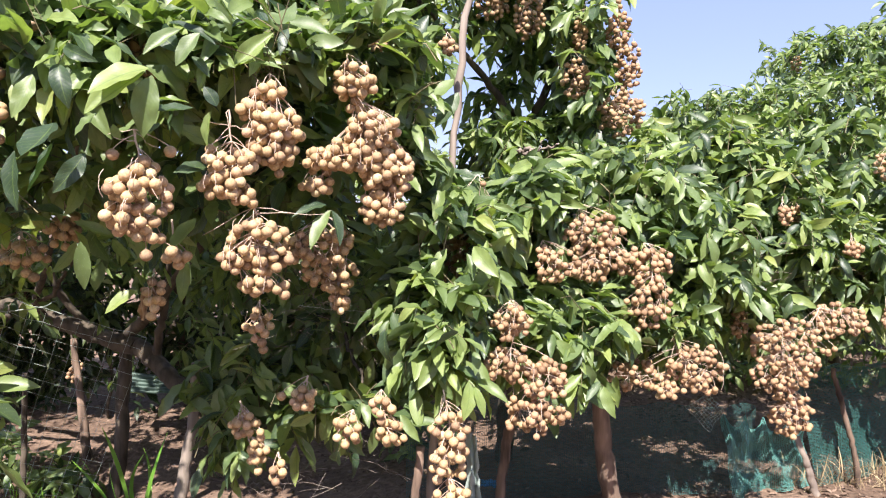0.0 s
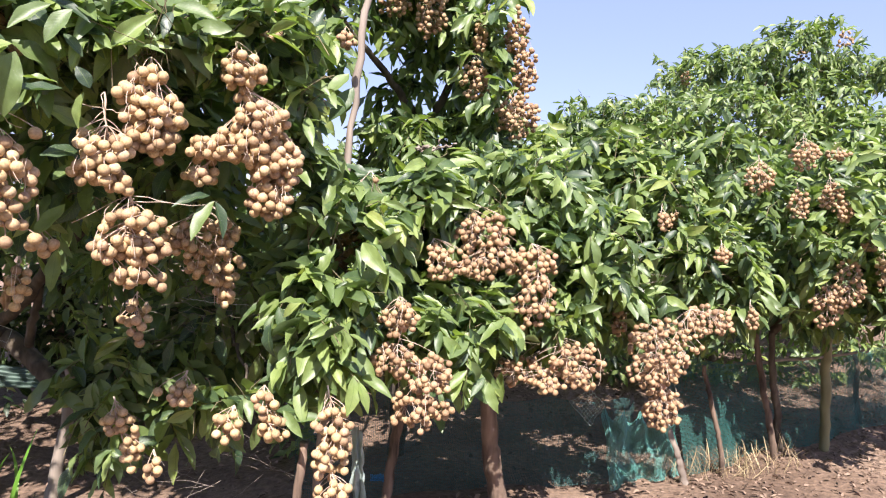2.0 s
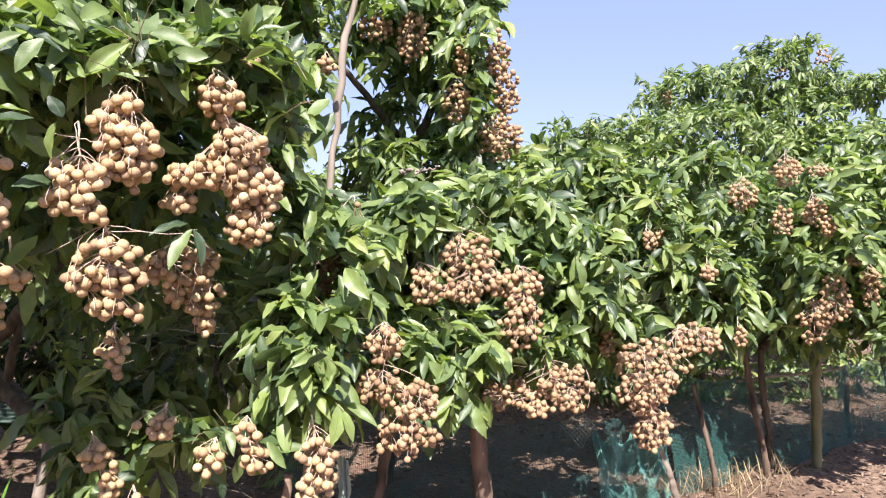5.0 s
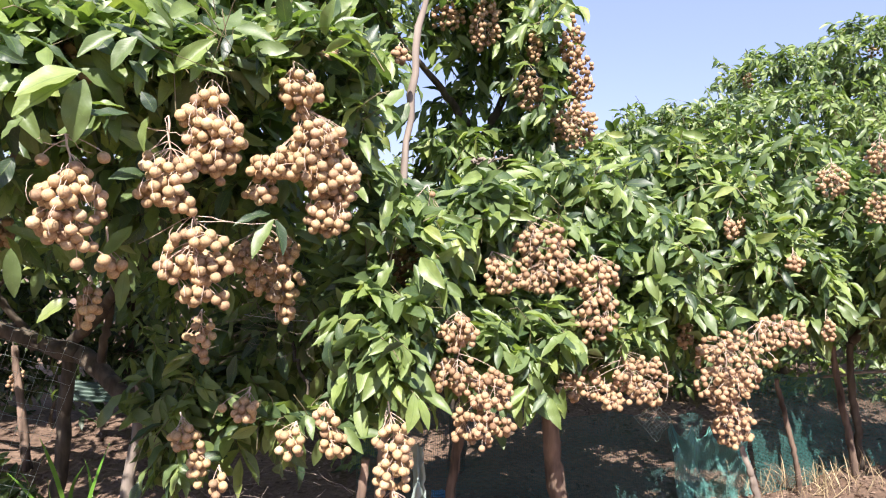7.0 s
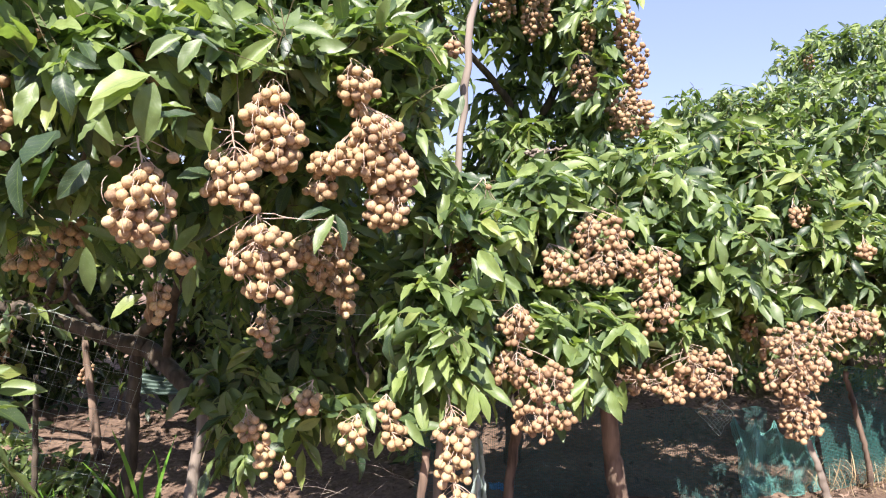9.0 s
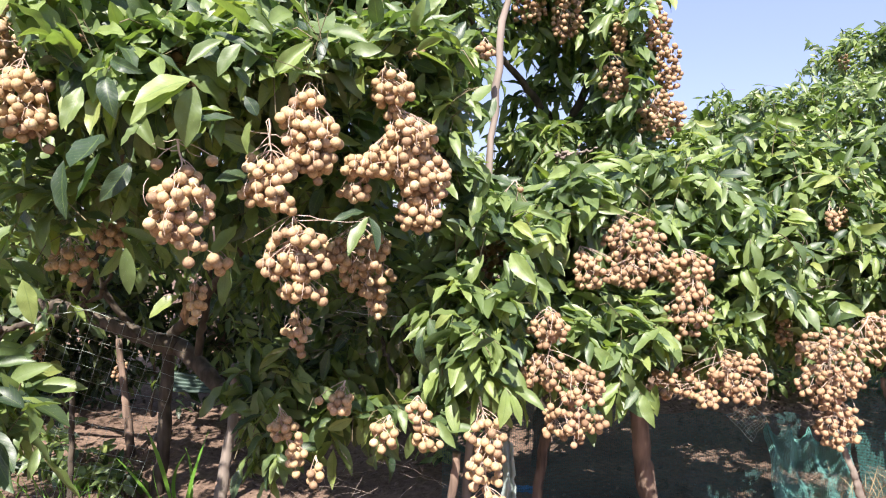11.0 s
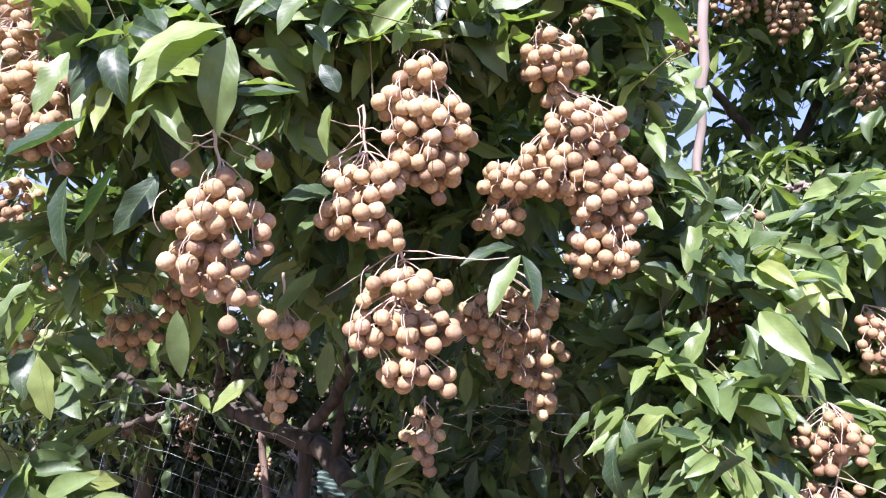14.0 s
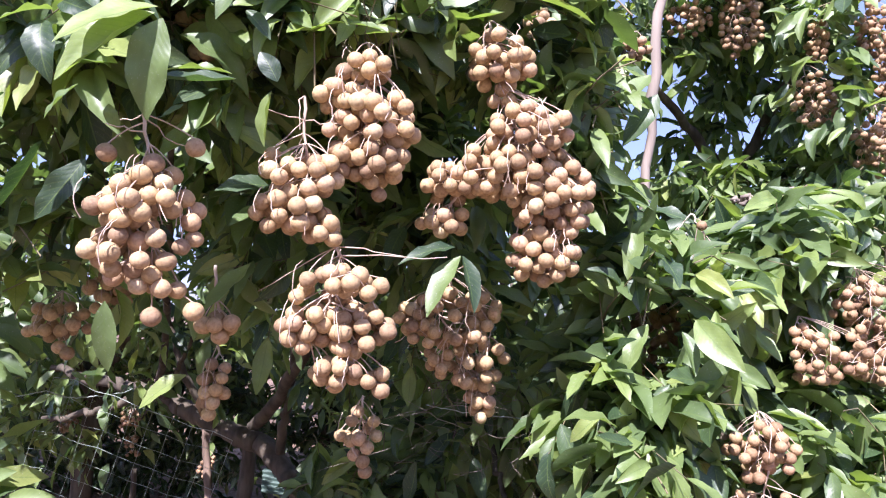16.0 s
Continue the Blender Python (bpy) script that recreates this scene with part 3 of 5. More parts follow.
# near clusters
NEAR = "ripe tan longan cluster hanging from the near tree on pink stalks"
fruit_cluster((-0.612, 1.364, 1.340), [(-0.593, 1.368, 1.260, 0.037, 0.026, 9), (-0.619, 1.364, 1.227, 0.060, 0.039, 15), (-0.625, 1.369, 1.166, 0.062, 0.043, 15), (-0.570, 1.395, 1.177, 0.014, 0.014, 1), (-0.581, 1.398, 1.120, 0.017, 0.015, 2), (-0.600, 1.381, 1.130, 0.030, 0.023, 6), (-0.571, 1.412, 1.216, 0.025, 0.042, 8), (-0.645, 1.349, 1.286, 0.014, 0.014, 1), (-0.544, 1.379, 1.295, 0.014, 0.014, 1), (-0.597, 1.386, 1.088, 0.014, 0.014, 1), (-0.556, 1.409, 1.095, 0.014, 0.014, 1)], NEAR, 1, bare=7, loose=1.10, drape=2)
fruit_cluster((-0.600, 1.520, 1.163), [(-0.586, 1.512, 1.076, 0.034, 0.030, 7)], NEAR, 16, loose=1.10, drape=2)
fruit_cluster((-0.392, 1.562, 1.492), [(-0.385, 1.549, 1.445, 0.049, 0.028, 8), (-0.428, 1.539, 1.411, 0.036, 0.035, 10), (-0.385, 1.558, 1.368, 0.073, 0.051, 32), (-0.392, 1.562, 1.312, 0.066, 0.038, 20), (-0.371, 1.574, 1.267, 0.016, 0.016, 1)], NEAR, 2, bare=4, loose=1.10, drape=2)
fruit_cluster((-0.474, 1.526, 1.405), [(-0.464, 1.521, 1.285, 0.065, 0.040, 20), (-0.481, 1.511, 1.235, 0.056, 0.037, 18), (-0.443, 1.526, 1.211, 0.038, 0.027, 9), (-0.509, 1.504, 1.313, 0.015, 0.015, 1)], NEAR, 3, bare=9, loose=1.10, drape=2)
fruit_cluster((-0.425, 1.544, 1.190), [(-0.424, 1.530, 1.135, 0.075, 0.036, 15), (-0.460, 1.525, 1.080, 0.044, 0.041, 14), (-0.392, 1.547, 1.074, 0.054, 0.041, 20), (-0.425, 1.544, 1.013, 0.046, 0.030, 9), (-0.374, 1.560, 1.003, 0.030, 0.028, 7)], NEAR, 4, bare=8, loose=1.10, drape=2)
fruit_cluster((-0.238, 1.707, 1.574), [(-0.220, 1.699, 1.503, 0.065, 0.049, 22), (-0.222, 1.705, 1.447, 0.031, 0.029, 4), (-0.177, 1.726, 1.383, 0.082, 0.054, 30), (-0.231, 1.717, 1.318, 0.086, 0.053, 30), (-0.144, 1.748, 1.284, 0.073, 0.074, 40), (-0.157, 1.754, 1.191, 0.063, 0.049, 24), (-0.303, 1.706, 1.307, 0.057, 0.038, 14), (-0.319, 1.719, 1.245, 0.055, 0.030, 10)], NEAR, 5, bare=8, loose=1.10, drape=2)
fruit_cluster((-0.336, 1.910, 1.182), [(-0.328, 1.892, 1.086, 0.098, 0.065, 34), (-0.311, 1.906, 1.011, 0.082, 0.054, 24), (-0.289, 1.921, 0.940, 0.036, 0.044, 9), (-0.398, 1.870, 1.087, 0.044, 0.046, 9)], NEAR, 6, bare=4, loose=1.10, drape=2)
fruit_cluster((-0.970, 1.765, 1.215), [(-0.964, 1.749, 1.140, 0.050, 0.055, 14)], NEAR, 7, loose=1.10, drape=2, lit=False)
fruit_cluster((-1.085, 1.765, 1.135), [(-1.075, 1.746, 1.075, 0.070, 0.045, 15), (-1.045, 1.735, 1.020, 0.024, 0.030, 4)], NEAR, 8, loose=1.10, drape=2, lit=False)
fruit_cluster((-0.750, 1.777, 1.037), [(-0.742, 1.756, 0.962, 0.033, 0.064, 9)], NEAR, 9, loose=1.10, drape=2, lit=False)
fruit_cluster((-0.500, 1.870, 0.945), [(-0.495, 1.852, 0.880, 0.050, 0.050, 9), (-0.488, 1.850, 0.815, 0.018, 0.030, 3)], NEAR, 10, loose=1.10, drape=2, lit=False)
fruit_cluster((-0.990, 1.460, 1.560), [(-0.985, 1.430, 1.455, 0.072, 0.055, 26), (-0.960, 1.415, 1.385, 0.062, 0.045, 20), (-0.930, 1.430, 1.330, 0.022, 0.022, 3)], NEAR, 11, bare=5, loose=1.10, drape=2)
fruit_cluster((-1.200, 1.620, 1.760), [(-1.130, 1.540, 1.575, 0.080, 0.070, 34), (-1.200, 1.580, 1.660, 0.085, 0.070, 32), (-1.150, 1.560, 1.490, 0.050, 0.045, 12)], NEAR, 18, bare=4, loose=1.10, drape=2)
fruit_cluster((-1.215, 2.010, 1.830), [(-1.210, 2.000, 1.750, 0.060, 0.050, 14)], NEAR, 19, loose=1.10, lit=False)
fruit_cluster((-1.330, 1.715, 1.420), [(-1.323, 1.698, 1.335, 0.060, 0.065, 20)], NEAR, 12, loose=1.10, drape=2, lit=False)
fruit_cluster((-1.600, 2.050, 1.290), [(-1.588, 2.027, 1.212, 0.058, 0.048, 13)], NEAR, 13, loose=1.10, drape=2, lit=False)
fruit_cluster((-1.545, 1.960, 1.110), [(-1.535, 1.936, 1.040, 0.050, 0.048, 11)], NEAR, 17, loose=1.10, drape=2, lit=False)
fruit_cluster((-0.685, 1.580, 1.600), [(-0.675, 1.558, 1.540, 0.034, 0.030, 5), (-0.650, 1.550, 1.490, 0.030, 0.026, 4)], NEAR, 14, bare=4, loose=1.10, drape=2, lit=False)
fruit_cluster((-0.201, 2.073, 1.764), [(-0.193, 2.040, 1.700, 0.043, 0.047, 11)], NEAR, 15, lit=False)

# low clusters
LOW = "low-hanging ripe longan cluster under the leaves"
fruit_cluster((0.001, 1.806, 0.713), [(0.016, 1.783, 0.622, 0.056, 0.050, 14), (0.012, 1.780, 0.533, 0.062, 0.065, 20), (0.024, 1.776, 0.429, 0.053, 0.062, 14)], LOW, 21, bare=3)
fruit_cluster((-0.370, 1.867, 0.738), [(-0.375, 1.835, 0.679, 0.040, 0.040, 9), (-0.433, 1.835, 0.683, 0.021, 0.021, 1)], LOW, 22)
fruit_cluster((-0.246, 1.863, 0.645), [(-0.258, 1.832, 0.592, 0.046, 0.046, 11)], LOW, 23)
fruit_cluster((-0.169, 1.865, 0.699), [(-0.159, 1.834, 0.663, 0.043, 0.034, 7), (-0.143, 1.832, 0.592, 0.052, 0.046, 10)], LOW, 24)
fruit_cluster((-0.577, 1.934, 0.650), [(-0.560, 1.902, 0.591, 0.051, 0.041, 10), (-0.521, 1.899, 0.515, 0.035, 0.066, 9)], LOW, 25)
fruit_cluster((-0.469, 1.929, 0.505), [(-0.462, 1.897, 0.460, 0.032, 0.041, 5)], LOW, 26)

# middle tree
MID = "dense tan longan cluster on the broad middle tree"
fruit_cluster((0.435, 2.224, 1.221), [(0.482, 2.200, 1.115, 0.100, 0.076, 42), (0.546, 2.197, 1.035, 0.109, 0.054, 34), (0.469, 2.176, 1.004, 0.072, 0.043, 13)], MID, 31, bare=6, loose=1.12, drape=1, radius=0.0108)
fruit_cluster((0.312, 2.150, 1.103), [(0.351, 2.117, 1.017, 0.077, 0.063, 21), (0.316, 2.118, 1.060, 0.031, 0.031, 5)], MID, 32, loose=1.12, drape=1, radius=0.0108)
fruit_cluster((0.651, 2.219, 1.093), [(0.678, 2.197, 1.024, 0.062, 0.062, 20), (0.648, 2.153, 0.907, 0.071, 0.103, 36)], MID, 33, loose=1.12, drape=1, radius=0.0108)
fruit_cluster((0.195, 1.954, 0.938), [(0.189, 1.932, 0.876, 0.064, 0.058, 22), (0.185, 1.927, 0.756, 0.067, 0.064, 23), (0.289, 1.926, 0.716, 0.074, 0.064, 29), (0.246, 1.922, 0.613, 0.074, 0.070, 26), (0.321, 1.922, 0.613, 0.038, 0.042, 6)], MID, 34, loose=1.12, drape=1, radius=0.0108)
fruit_cluster((0.753, 2.238, 0.777), [(0.650, 2.264, 0.650, 0.103, 0.056, 26), (0.812, 2.185, 0.685, 0.094, 0.087, 47), (0.718, 2.183, 0.622, 0.051, 0.033, 8)], MID, 35, loose=1.12, drape=1, radius=0.0108)
fruit_cluster((1.317, 2.391, 0.861), [(1.392, 2.410, 0.808, 0.104, 0.068, 36), (1.193, 2.337, 0.731, 0.132, 0.097, 65), (1.164, 2.333, 0.634, 0.107, 0.070, 36), (1.189, 2.329, 0.509, 0.077, 0.089, 39)], MID, 36, loose=1.12, drape=1, radius=0.0108)
fruit_cluster((0.057, 2.247, 1.153), [(0.047, 2.200, 1.071, 0.076, 0.057, 22), (0.030, 2.205, 0.985, 0.041, 0.038, 6)], MID, 37, loose=1.10, radius=0.0108, lit=False)
fruit_cluster((1.063, 2.491, 0.849), [(1.071, 2.469, 0.790, 0.037, 0.057, 10)], MID, 38, loose=1.12, drape=1, radius=0.0108)
fruit_cluster((0.103, 2.056, 1.300), [(0.117, 2.005, 1.266, 0.018, 0.020, 1)], MID, 39, bare=6, loose=1.12, drape=1, radius=0.0108)
fruit_cluster((1.510, 2.956, 1.256), [(1.484, 2.903, 1.187, 0.053, 0.053, 14)], MID, 40, loose=1.12, drape=1, radius=0.0108)

# tree behind the pole
TALL = "long rope of small longan clusters on the tall tree"
fruit_cluster((0.712, 2.905, 2.092), [(0.723, 2.850, 1.960, 0.056, 0.107, 31), (0.762, 2.845, 1.809, 0.060, 0.107, 34)], TALL, 51, pieces=True, radius=0.0112)
fruit_cluster((0.724, 2.892, 1.738), [(0.734, 2.838, 1.611, 0.098, 0.102, 57)], TALL, 52, radius=0.0112)
fruit_cluster((0.535, 2.897, 1.880), [(0.552, 2.863, 1.755, 0.070, 0.094, 29)], TALL, 53, radius=0.0112)
fruit_cluster((0.582, 2.902, 2.021), [(0.571, 2.869, 1.942, 0.042, 0.070, 13)], TALL, 54, radius=0.0112)
fruit_cluster((0.355, 2.988, 2.191), [(0.368, 2.933, 2.042, 0.076, 0.115, 42)], TALL, 55, radius=0.0112)
fruit_cluster((0.209, 2.987, 2.167), [(0.206, 2.934, 2.073, 0.081, 0.057, 21)], TALL, 56, radius=0.0112)
fruit_cluster((0.015, 2.340, 1.800), [(0.018, 2.314, 1.745, 0.036, 0.032, 7)], TALL, 57, radius=0.0112)

# further along the row
ROW = "longan cluster on the tree further along the row"
FAR_SPOTS = [((1.792, 2.744, 1.381, 0.070, 0.080, 30)), ((1.974, 2.709, 1.489, 0.065, 0.070, 28)), ((2.135, 2.727, 1.500, 0.061, 0.031, 12)), ((1.923, 2.663, 1.273, 0.049, 0.069, 20)), ((2.050, 2.638, 1.315, 0.059, 0.069, 26)), ((2.112, 2.624, 1.255, 0.045, 0.054, 14)), ((1.267, 2.541, 1.186, 0.032, 0.041, 8)), ((2.101, 2.568, 0.951, 0.068, 0.109, 34)), ((2.021, 2.582, 0.850, 0.083, 0.088, 32)), ((2.279, 2.583, 1.002, 0.054, 0.087, 22)), ((2.250, 2.643, 1.110, 0.045, 0.030, 9)), ((2.380, 2.507, 0.804, 0.053, 0.049, 13)), ((1.697, 2.596, 0.796, 0.029, 0.053, 9)), ((1.493, 2.491, 1.059, 0.036, 0.032, 9)), ((2.639, 2.718, 1.186, 0.132, 0.047, 22))]
for n, (x, y, z, rx, rz, count) in enumerate(FAR_SPOTS):
    fruit_cluster((x, y + 0.02, z + rz + 0.03), [(x, y, z, rx, rz, count)], ROW, 60 + n, loose=1.1, radius=0.0098)
for n, (x, y, z, rx, rz, count) in enumerate([(-3.243, 4.2, 0.442, 0.075, 0.07, 16), (-2.734, 4.1, 0.498, 0.07, 0.07, 15), (-2.162, 4.0, 0.286, 0.05, 0.09, 14), (-2.852, 4.3, 0.299, 0.06, 0.08, 12)]):
    fruit_cluster((x, y + 0.02, z + rz + 0.03), [(x, y, z, rx, rz, count)], "small longan cluster on a shaded branch beyond the net", 80 + n, pieces=False, lit=False)
for n, (x, y, z, rx, rz, count) in enumerate([((4.107, 5.313, 2.790, 0.089, 0.079, 16)), ((3.711, 5.288, 2.628, 0.068, 0.058, 10)), ((2.788, 5.474, 2.421, 0.058, 0.068, 10)), ((4.305, 4.534, 1.818, 0.096, 0.061, 14))]):
    fruit_cluster((x, y + 0.02, z + rz + 0.03), [(x, y, z, rx, rz, count)], "small far longan cluster against the sky", 90 + n, pieces=False)

def post(name, label, top, low, r0, r1, mat, seed, sink=0.04, category="post", group="wooden props", bend=0.0022, knots=0.045):
    """A pole through two points, carried down into the soil."""
    top, low = np.array(top), np.array(low)
    foot = low + (low - top) * max((low[2] + sink) / (top[2] - low[2]), 0)
    ob = thing(name, label, category, group, at=foot)
    limb("pole", ob, top, foot, r0, r1, mat, seed, bend, 30, knots=knots)
    return ob


# near tree, heavy with fruit
tree_a = tree("longan_tree", "low longan tree with glossy leaves and heavy tan fruit clusters", (-1.55, 3.55, -0.2))
A = Leaves(lean=(0.05, -0.74, 0.62), tumble=0.55)
A.leaf((-0.556, 1.306, 1.446), (-0.648, 1.239, 1.409), 0.060, (0.15, -0.62, 0.75))
A.leaf((-0.565, 1.314, 1.443), (-0.658, 1.263, 1.357), 0.054, (-0.2, -0.9, 0.3))
A.leaf((-0.551, 1.309, 1.433), (-0.582, 1.291, 1.319), 0.052, (0.35, -0.9, 0.1))
A.leaf((-0.706, 1.251, 1.335), (-0.702, 1.156, 1.252), 0.058, (0, -0.85, 0.5))
A.leaf((-0.753, 1.268, 1.426), (-0.763, 1.232, 1.345), 0.036, (0.3, -0.9, 0.36))
A.leaf((-0.498, 1.418, 1.543), (-0.548, 1.389, 1.480), 0.036, (0.2, -0.8, 0.6))
A.leaf((-0.543, 1.434, 1.555), (-0.603, 1.391, 1.496), 0.034, (-0.3, -0.9, 0.1))
A.leaf((-0.641, 1.294, 1.505), (-0.556, 1.326, 1.457), 0.016, (0, -0.5, 0.85))
A.leaf((-0.503, 1.392, 1.386), (-0.574, 1.331, 1.360), 0.034, (0, -0.7, 0.7))
A.leaf((-0.518, 1.407, 1.399), (-0.591, 1.362, 1.410), 0.018, (0, -0.6, 0.8))
A.leaf((-0.473, 1.443, 1.398), (-0.490, 1.432, 1.441), 0.028, (0.3, -0.9, 0.1))
A.leaf((-0.489, 1.459, 1.392), (-0.504, 1.463, 1.318), 0.028, (-0.6, -0.8, 0.1))
A.leaf((-0.522, 1.526, 1.275), (-0.572, 1.467, 1.284), 0.036, (0, -0.8, 0.5))
A.leaf((-0.531, 1.526, 1.250), (-0.554, 1.481, 1.206), 0.032, (-0.1, -0.9, 0.4))
A.leaf((-0.414, 1.532, 1.512), (-0.465, 1.497, 1.498), 0.020, (0, -0.6, 0.7))
A.leaf((-0.414, 1.532, 1.510), (-0.352, 1.532, 1.501), 0.018, (0.1, -0.6, 0.7))
A.leaf((-0.525, 1.446, 1.502), (-0.487, 1.452, 1.464), 0.022, (0.2, -0.8, 0.5))
A.leaf((-0.638, 1.334, 1.345), (-0.635, 1.339, 1.312), 0.018, (0.3, -0.9, 0))
A.leaf((-0.565, 1.377, 1.353), (-0.582, 1.363, 1.330), 0.018, (0, -0.7, 0.7))
A.leaf((-0.657, 1.305, 1.361), (-0.687, 1.279, 1.321), 0.028, (-0.3, -0.8, 0.5))
A.leaf((-0.273, 1.666, 1.186), (-0.324, 1.607, 1.105), 0.036, (-0.3, -0.9, 0.3))
A.leaf((-0.271, 1.667, 1.186), (-0.241, 1.654, 1.101), 0.030, (0.7, -0.7, 0.2))
A.leaf((-0.281, 1.662, 1.199), (-0.348, 1.590, 1.191), 0.022, (0, -0.8, 0.5))
A.leaf((-0.550, 1.529, 1.166), (-0.585, 1.485, 1.087), 0.050, (-0.4, -0.9, 0.36))
A.leaf((-1.034, 1.498, 1.042), (-1.001, 1.498, 0.942), 0.046, (0.2, -0.95, 0.2))
A.leaf((-0.757, 1.695, 0.989), (-0.830, 1.656, 0.948), 0.036, (-0.1, -0.8, 0.6))
A.leaf((-0.460, 1.520, 1.497), (-0.382, 1.534, 1.583), 0.040, (0.4, -0.9, 0.36))
A.leaf((-0.275, 1.651, 1.593), (-0.321, 1.611, 1.534), 0.026, (-0.3, -0.8, 0.5))
A.leaf((-0.782, 1.386, 1.321), (-0.807, 1.360, 1.209), 0.036, (-0.7, -0.7, 0.2))
A.leaf((-0.731, 1.405, 1.297), (-0.768, 1.372, 1.208), 0.042, (0.4, -0.9, 0.1))
A.leaf((-0.851, 1.368, 1.298), (-0.859, 1.347, 1.179), 0.038, (-0.2, -0.95, 0.2))
A.leaf((-0.131, 1.974, 1.647), (-0.057, 1.966, 1.643), 0.020, (0, -0.6, 0.8))
A.leaf((-0.046, 2.002, 1.631), (-0.057, 1.988, 1.539), 0.030, (-0.3, -0.9, 0.3))
A.leaf((0.031, 2.042, 1.582), (-0.026, 2.002, 1.501), 0.048, (-0.2, -0.8, 0.5))
A.leaf((0.045, 2.051, 1.544), (-0.010, 2.015, 1.436), 0.050, (0.1, -0.85, 0.45))
A.leaf((-0.102, 1.963, 1.641), (-0.096, 1.960, 1.583), 0.030, (0.2, -0.85, 0.45))
A.leaf((-0.134, 1.925, 1.607), (-0.175, 1.899, 1.538), 0.034, (0.5, -0.8, 0.2))
A.leaf((-0.008, 2.050, 1.409), (-0.112, 1.955, 1.406), 0.038, (0, -0.75, 0.6))
A.leaf((-0.062, 2.038, 1.367), (-0.125, 1.980, 1.335), 0.032, (0, -0.75, 0.6))
A.leaf((-0.091, 1.927, 1.708), (-0.073, 1.920, 1.629), 0.030, (0.2, -0.8, 0.5))
A.leaf((-0.040, 1.975, 1.700), (-0.089, 1.934, 1.645), 0.034, (-0.2, -0.8, 0.55))
A.leaf((-0.062, 2.021, 1.517), (-0.096, 1.987, 1.441), 0.034, (0.3, -0.8, 0.5))
A.leaf((-0.114, 1.972, 1.530), (-0.062, 1.960, 1.494), 0.026, (0.1, -0.7, 0.7))
A.leaf((-0.187, 1.797, 1.657), (-0.208, 1.759, 1.567), 0.030, (-0.3, -0.8, 0.5))
A.clump(-0.957, 1.537, 1.599, 0.175, 0.180, 0.138, 85, 1, length=0.115, droop=0.3, lean=(0.0, -0.90, 0.40))
A.clump(-0.720, 1.566, 1.560, 0.153, 0.150, 0.090, 74, 2, length=0.115, droop=0.3, lean=(0.0, -0.90, 0.40))
A.clump(-0.486, 1.660, 1.570, 0.214, 0.170, 0.075, 86, 3, length=0.105, droop=0.3, lean=(0.0, -0.90, 0.40))
A.clump(-0.235, 1.800, 1.635, 0.158, 0.140, 0.080, 75, 4, length=0.094, droop=0.3, lean=(0.0, -0.90, 0.40))
A.clump(-0.107, 1.892, 1.473, 0.077, 0.130, 0.201, 46, 5, length=0.090, droop=0.45)
# Two clumps added above the view to shade the leaves behind them.
A.clump(-0.673, 2.180, 1.980, 0.252, 0.200, 0.119, 100, 6, length=0.104, droop=0.3, lean=(0.0, -0.90, 0.40))
A.clump(-0.986, 2.080, 1.960, 0.364, 0.200, 0.112, 120, 7, length=0.104, droop=0.3, lean=(0.0, -0.90, 0.40))
A.clump(-1.021, 1.640, 1.270, 0.105, 0.160, 0.140, 20, 8, length=0.104, droop=0.5)
A.clump(-0.876, 1.640, 1.250, 0.079, 0.110, 0.110, 13, 9, length=0.104, droop=0.6)
A.clump(-0.673, 1.830, 1.311, 0.089, 0.120, 0.190, 16, 10, length=0.104, droop=0.6)
A.clump(-0.503, 2.156, 1.289, 0.284, 0.200, 0.248, 32, 11, length=0.104)
A.clump(-1.463, 1.950, 1.260, 0.204, 0.220, 0.280, 30, 12, length=0.104)
A.clump(-0.452, 2.442, 0.885, 0.262, 0.200, 0.222, 20, 13, length=0.104)
A.clump(-0.627, 2.334, 0.663, 0.252, 0.160, 0.136, 22, 14, length=0.104)
A.clump(-0.231, 1.933, 0.642, 0.153, 0.080, 0.072, 11, 15, length=0.104)
A.clump(-0.696, 2.178, 0.477, 0.109, 0.100, 0.127, 12, 16, length=0.104, droop=0.9)
A.clump(-1.203, 2.526, 1.847, 0.886, 0.500, 0.309, 420, 17, length=0.104)
A.clump(-1.188, 2.703, 1.191, 0.935, 0.400, 0.245, 22, 18, length=0.104)
A.clump(-1.850, 3.095, 0.942, 0.562, 0.300, 0.255, 30, 22, length=0.104)
A.clump(-0.727, 2.896, 0.980, 0.406, 0.300, 0.287, 30, 23, length=0.104)
A.clump(-0.462, 2.508, 1.332, 0.412, 0.150, 0.288, 60, 27, length=0.104)
A.clump(-0.823, 2.215, 1.600, 0.544, 0.150, 0.090, 90, 28, length=0.125, droop=0.3, lean=(0.0, -0.90, 0.40))
A.clump(-1.965, 2.217, 1.601, 0.453, 0.600, 0.544, 120, 19, length=0.104)
A.clump(-1.285, 1.720, 1.030, 0.085, 0.080, 0.060, 12, 46, length=0.105, droop=0.4)
A.clump(-1.269, 1.728, 0.805, 0.074, 0.080, 0.049, 8, 20, length=0.12, droop=0.3)
A.clump(-1.190, 1.619, 0.703, 0.085, 0.080, 0.057, 11, 21, length=0.12, droop=0.3)
# Unseen clump left of the view, added to block light from that side.
A.clump(-1.6, 0.9, 1.4, 0.35, 0.4, 0.55, 150, 42, length=0.12)
# Roof of leaves added over the shrubs to keep them in shadow.
A.clump(-2.2, 4.05, 2.4, 2.0, 0.55, 0.25, 380, 41, length=0.16)
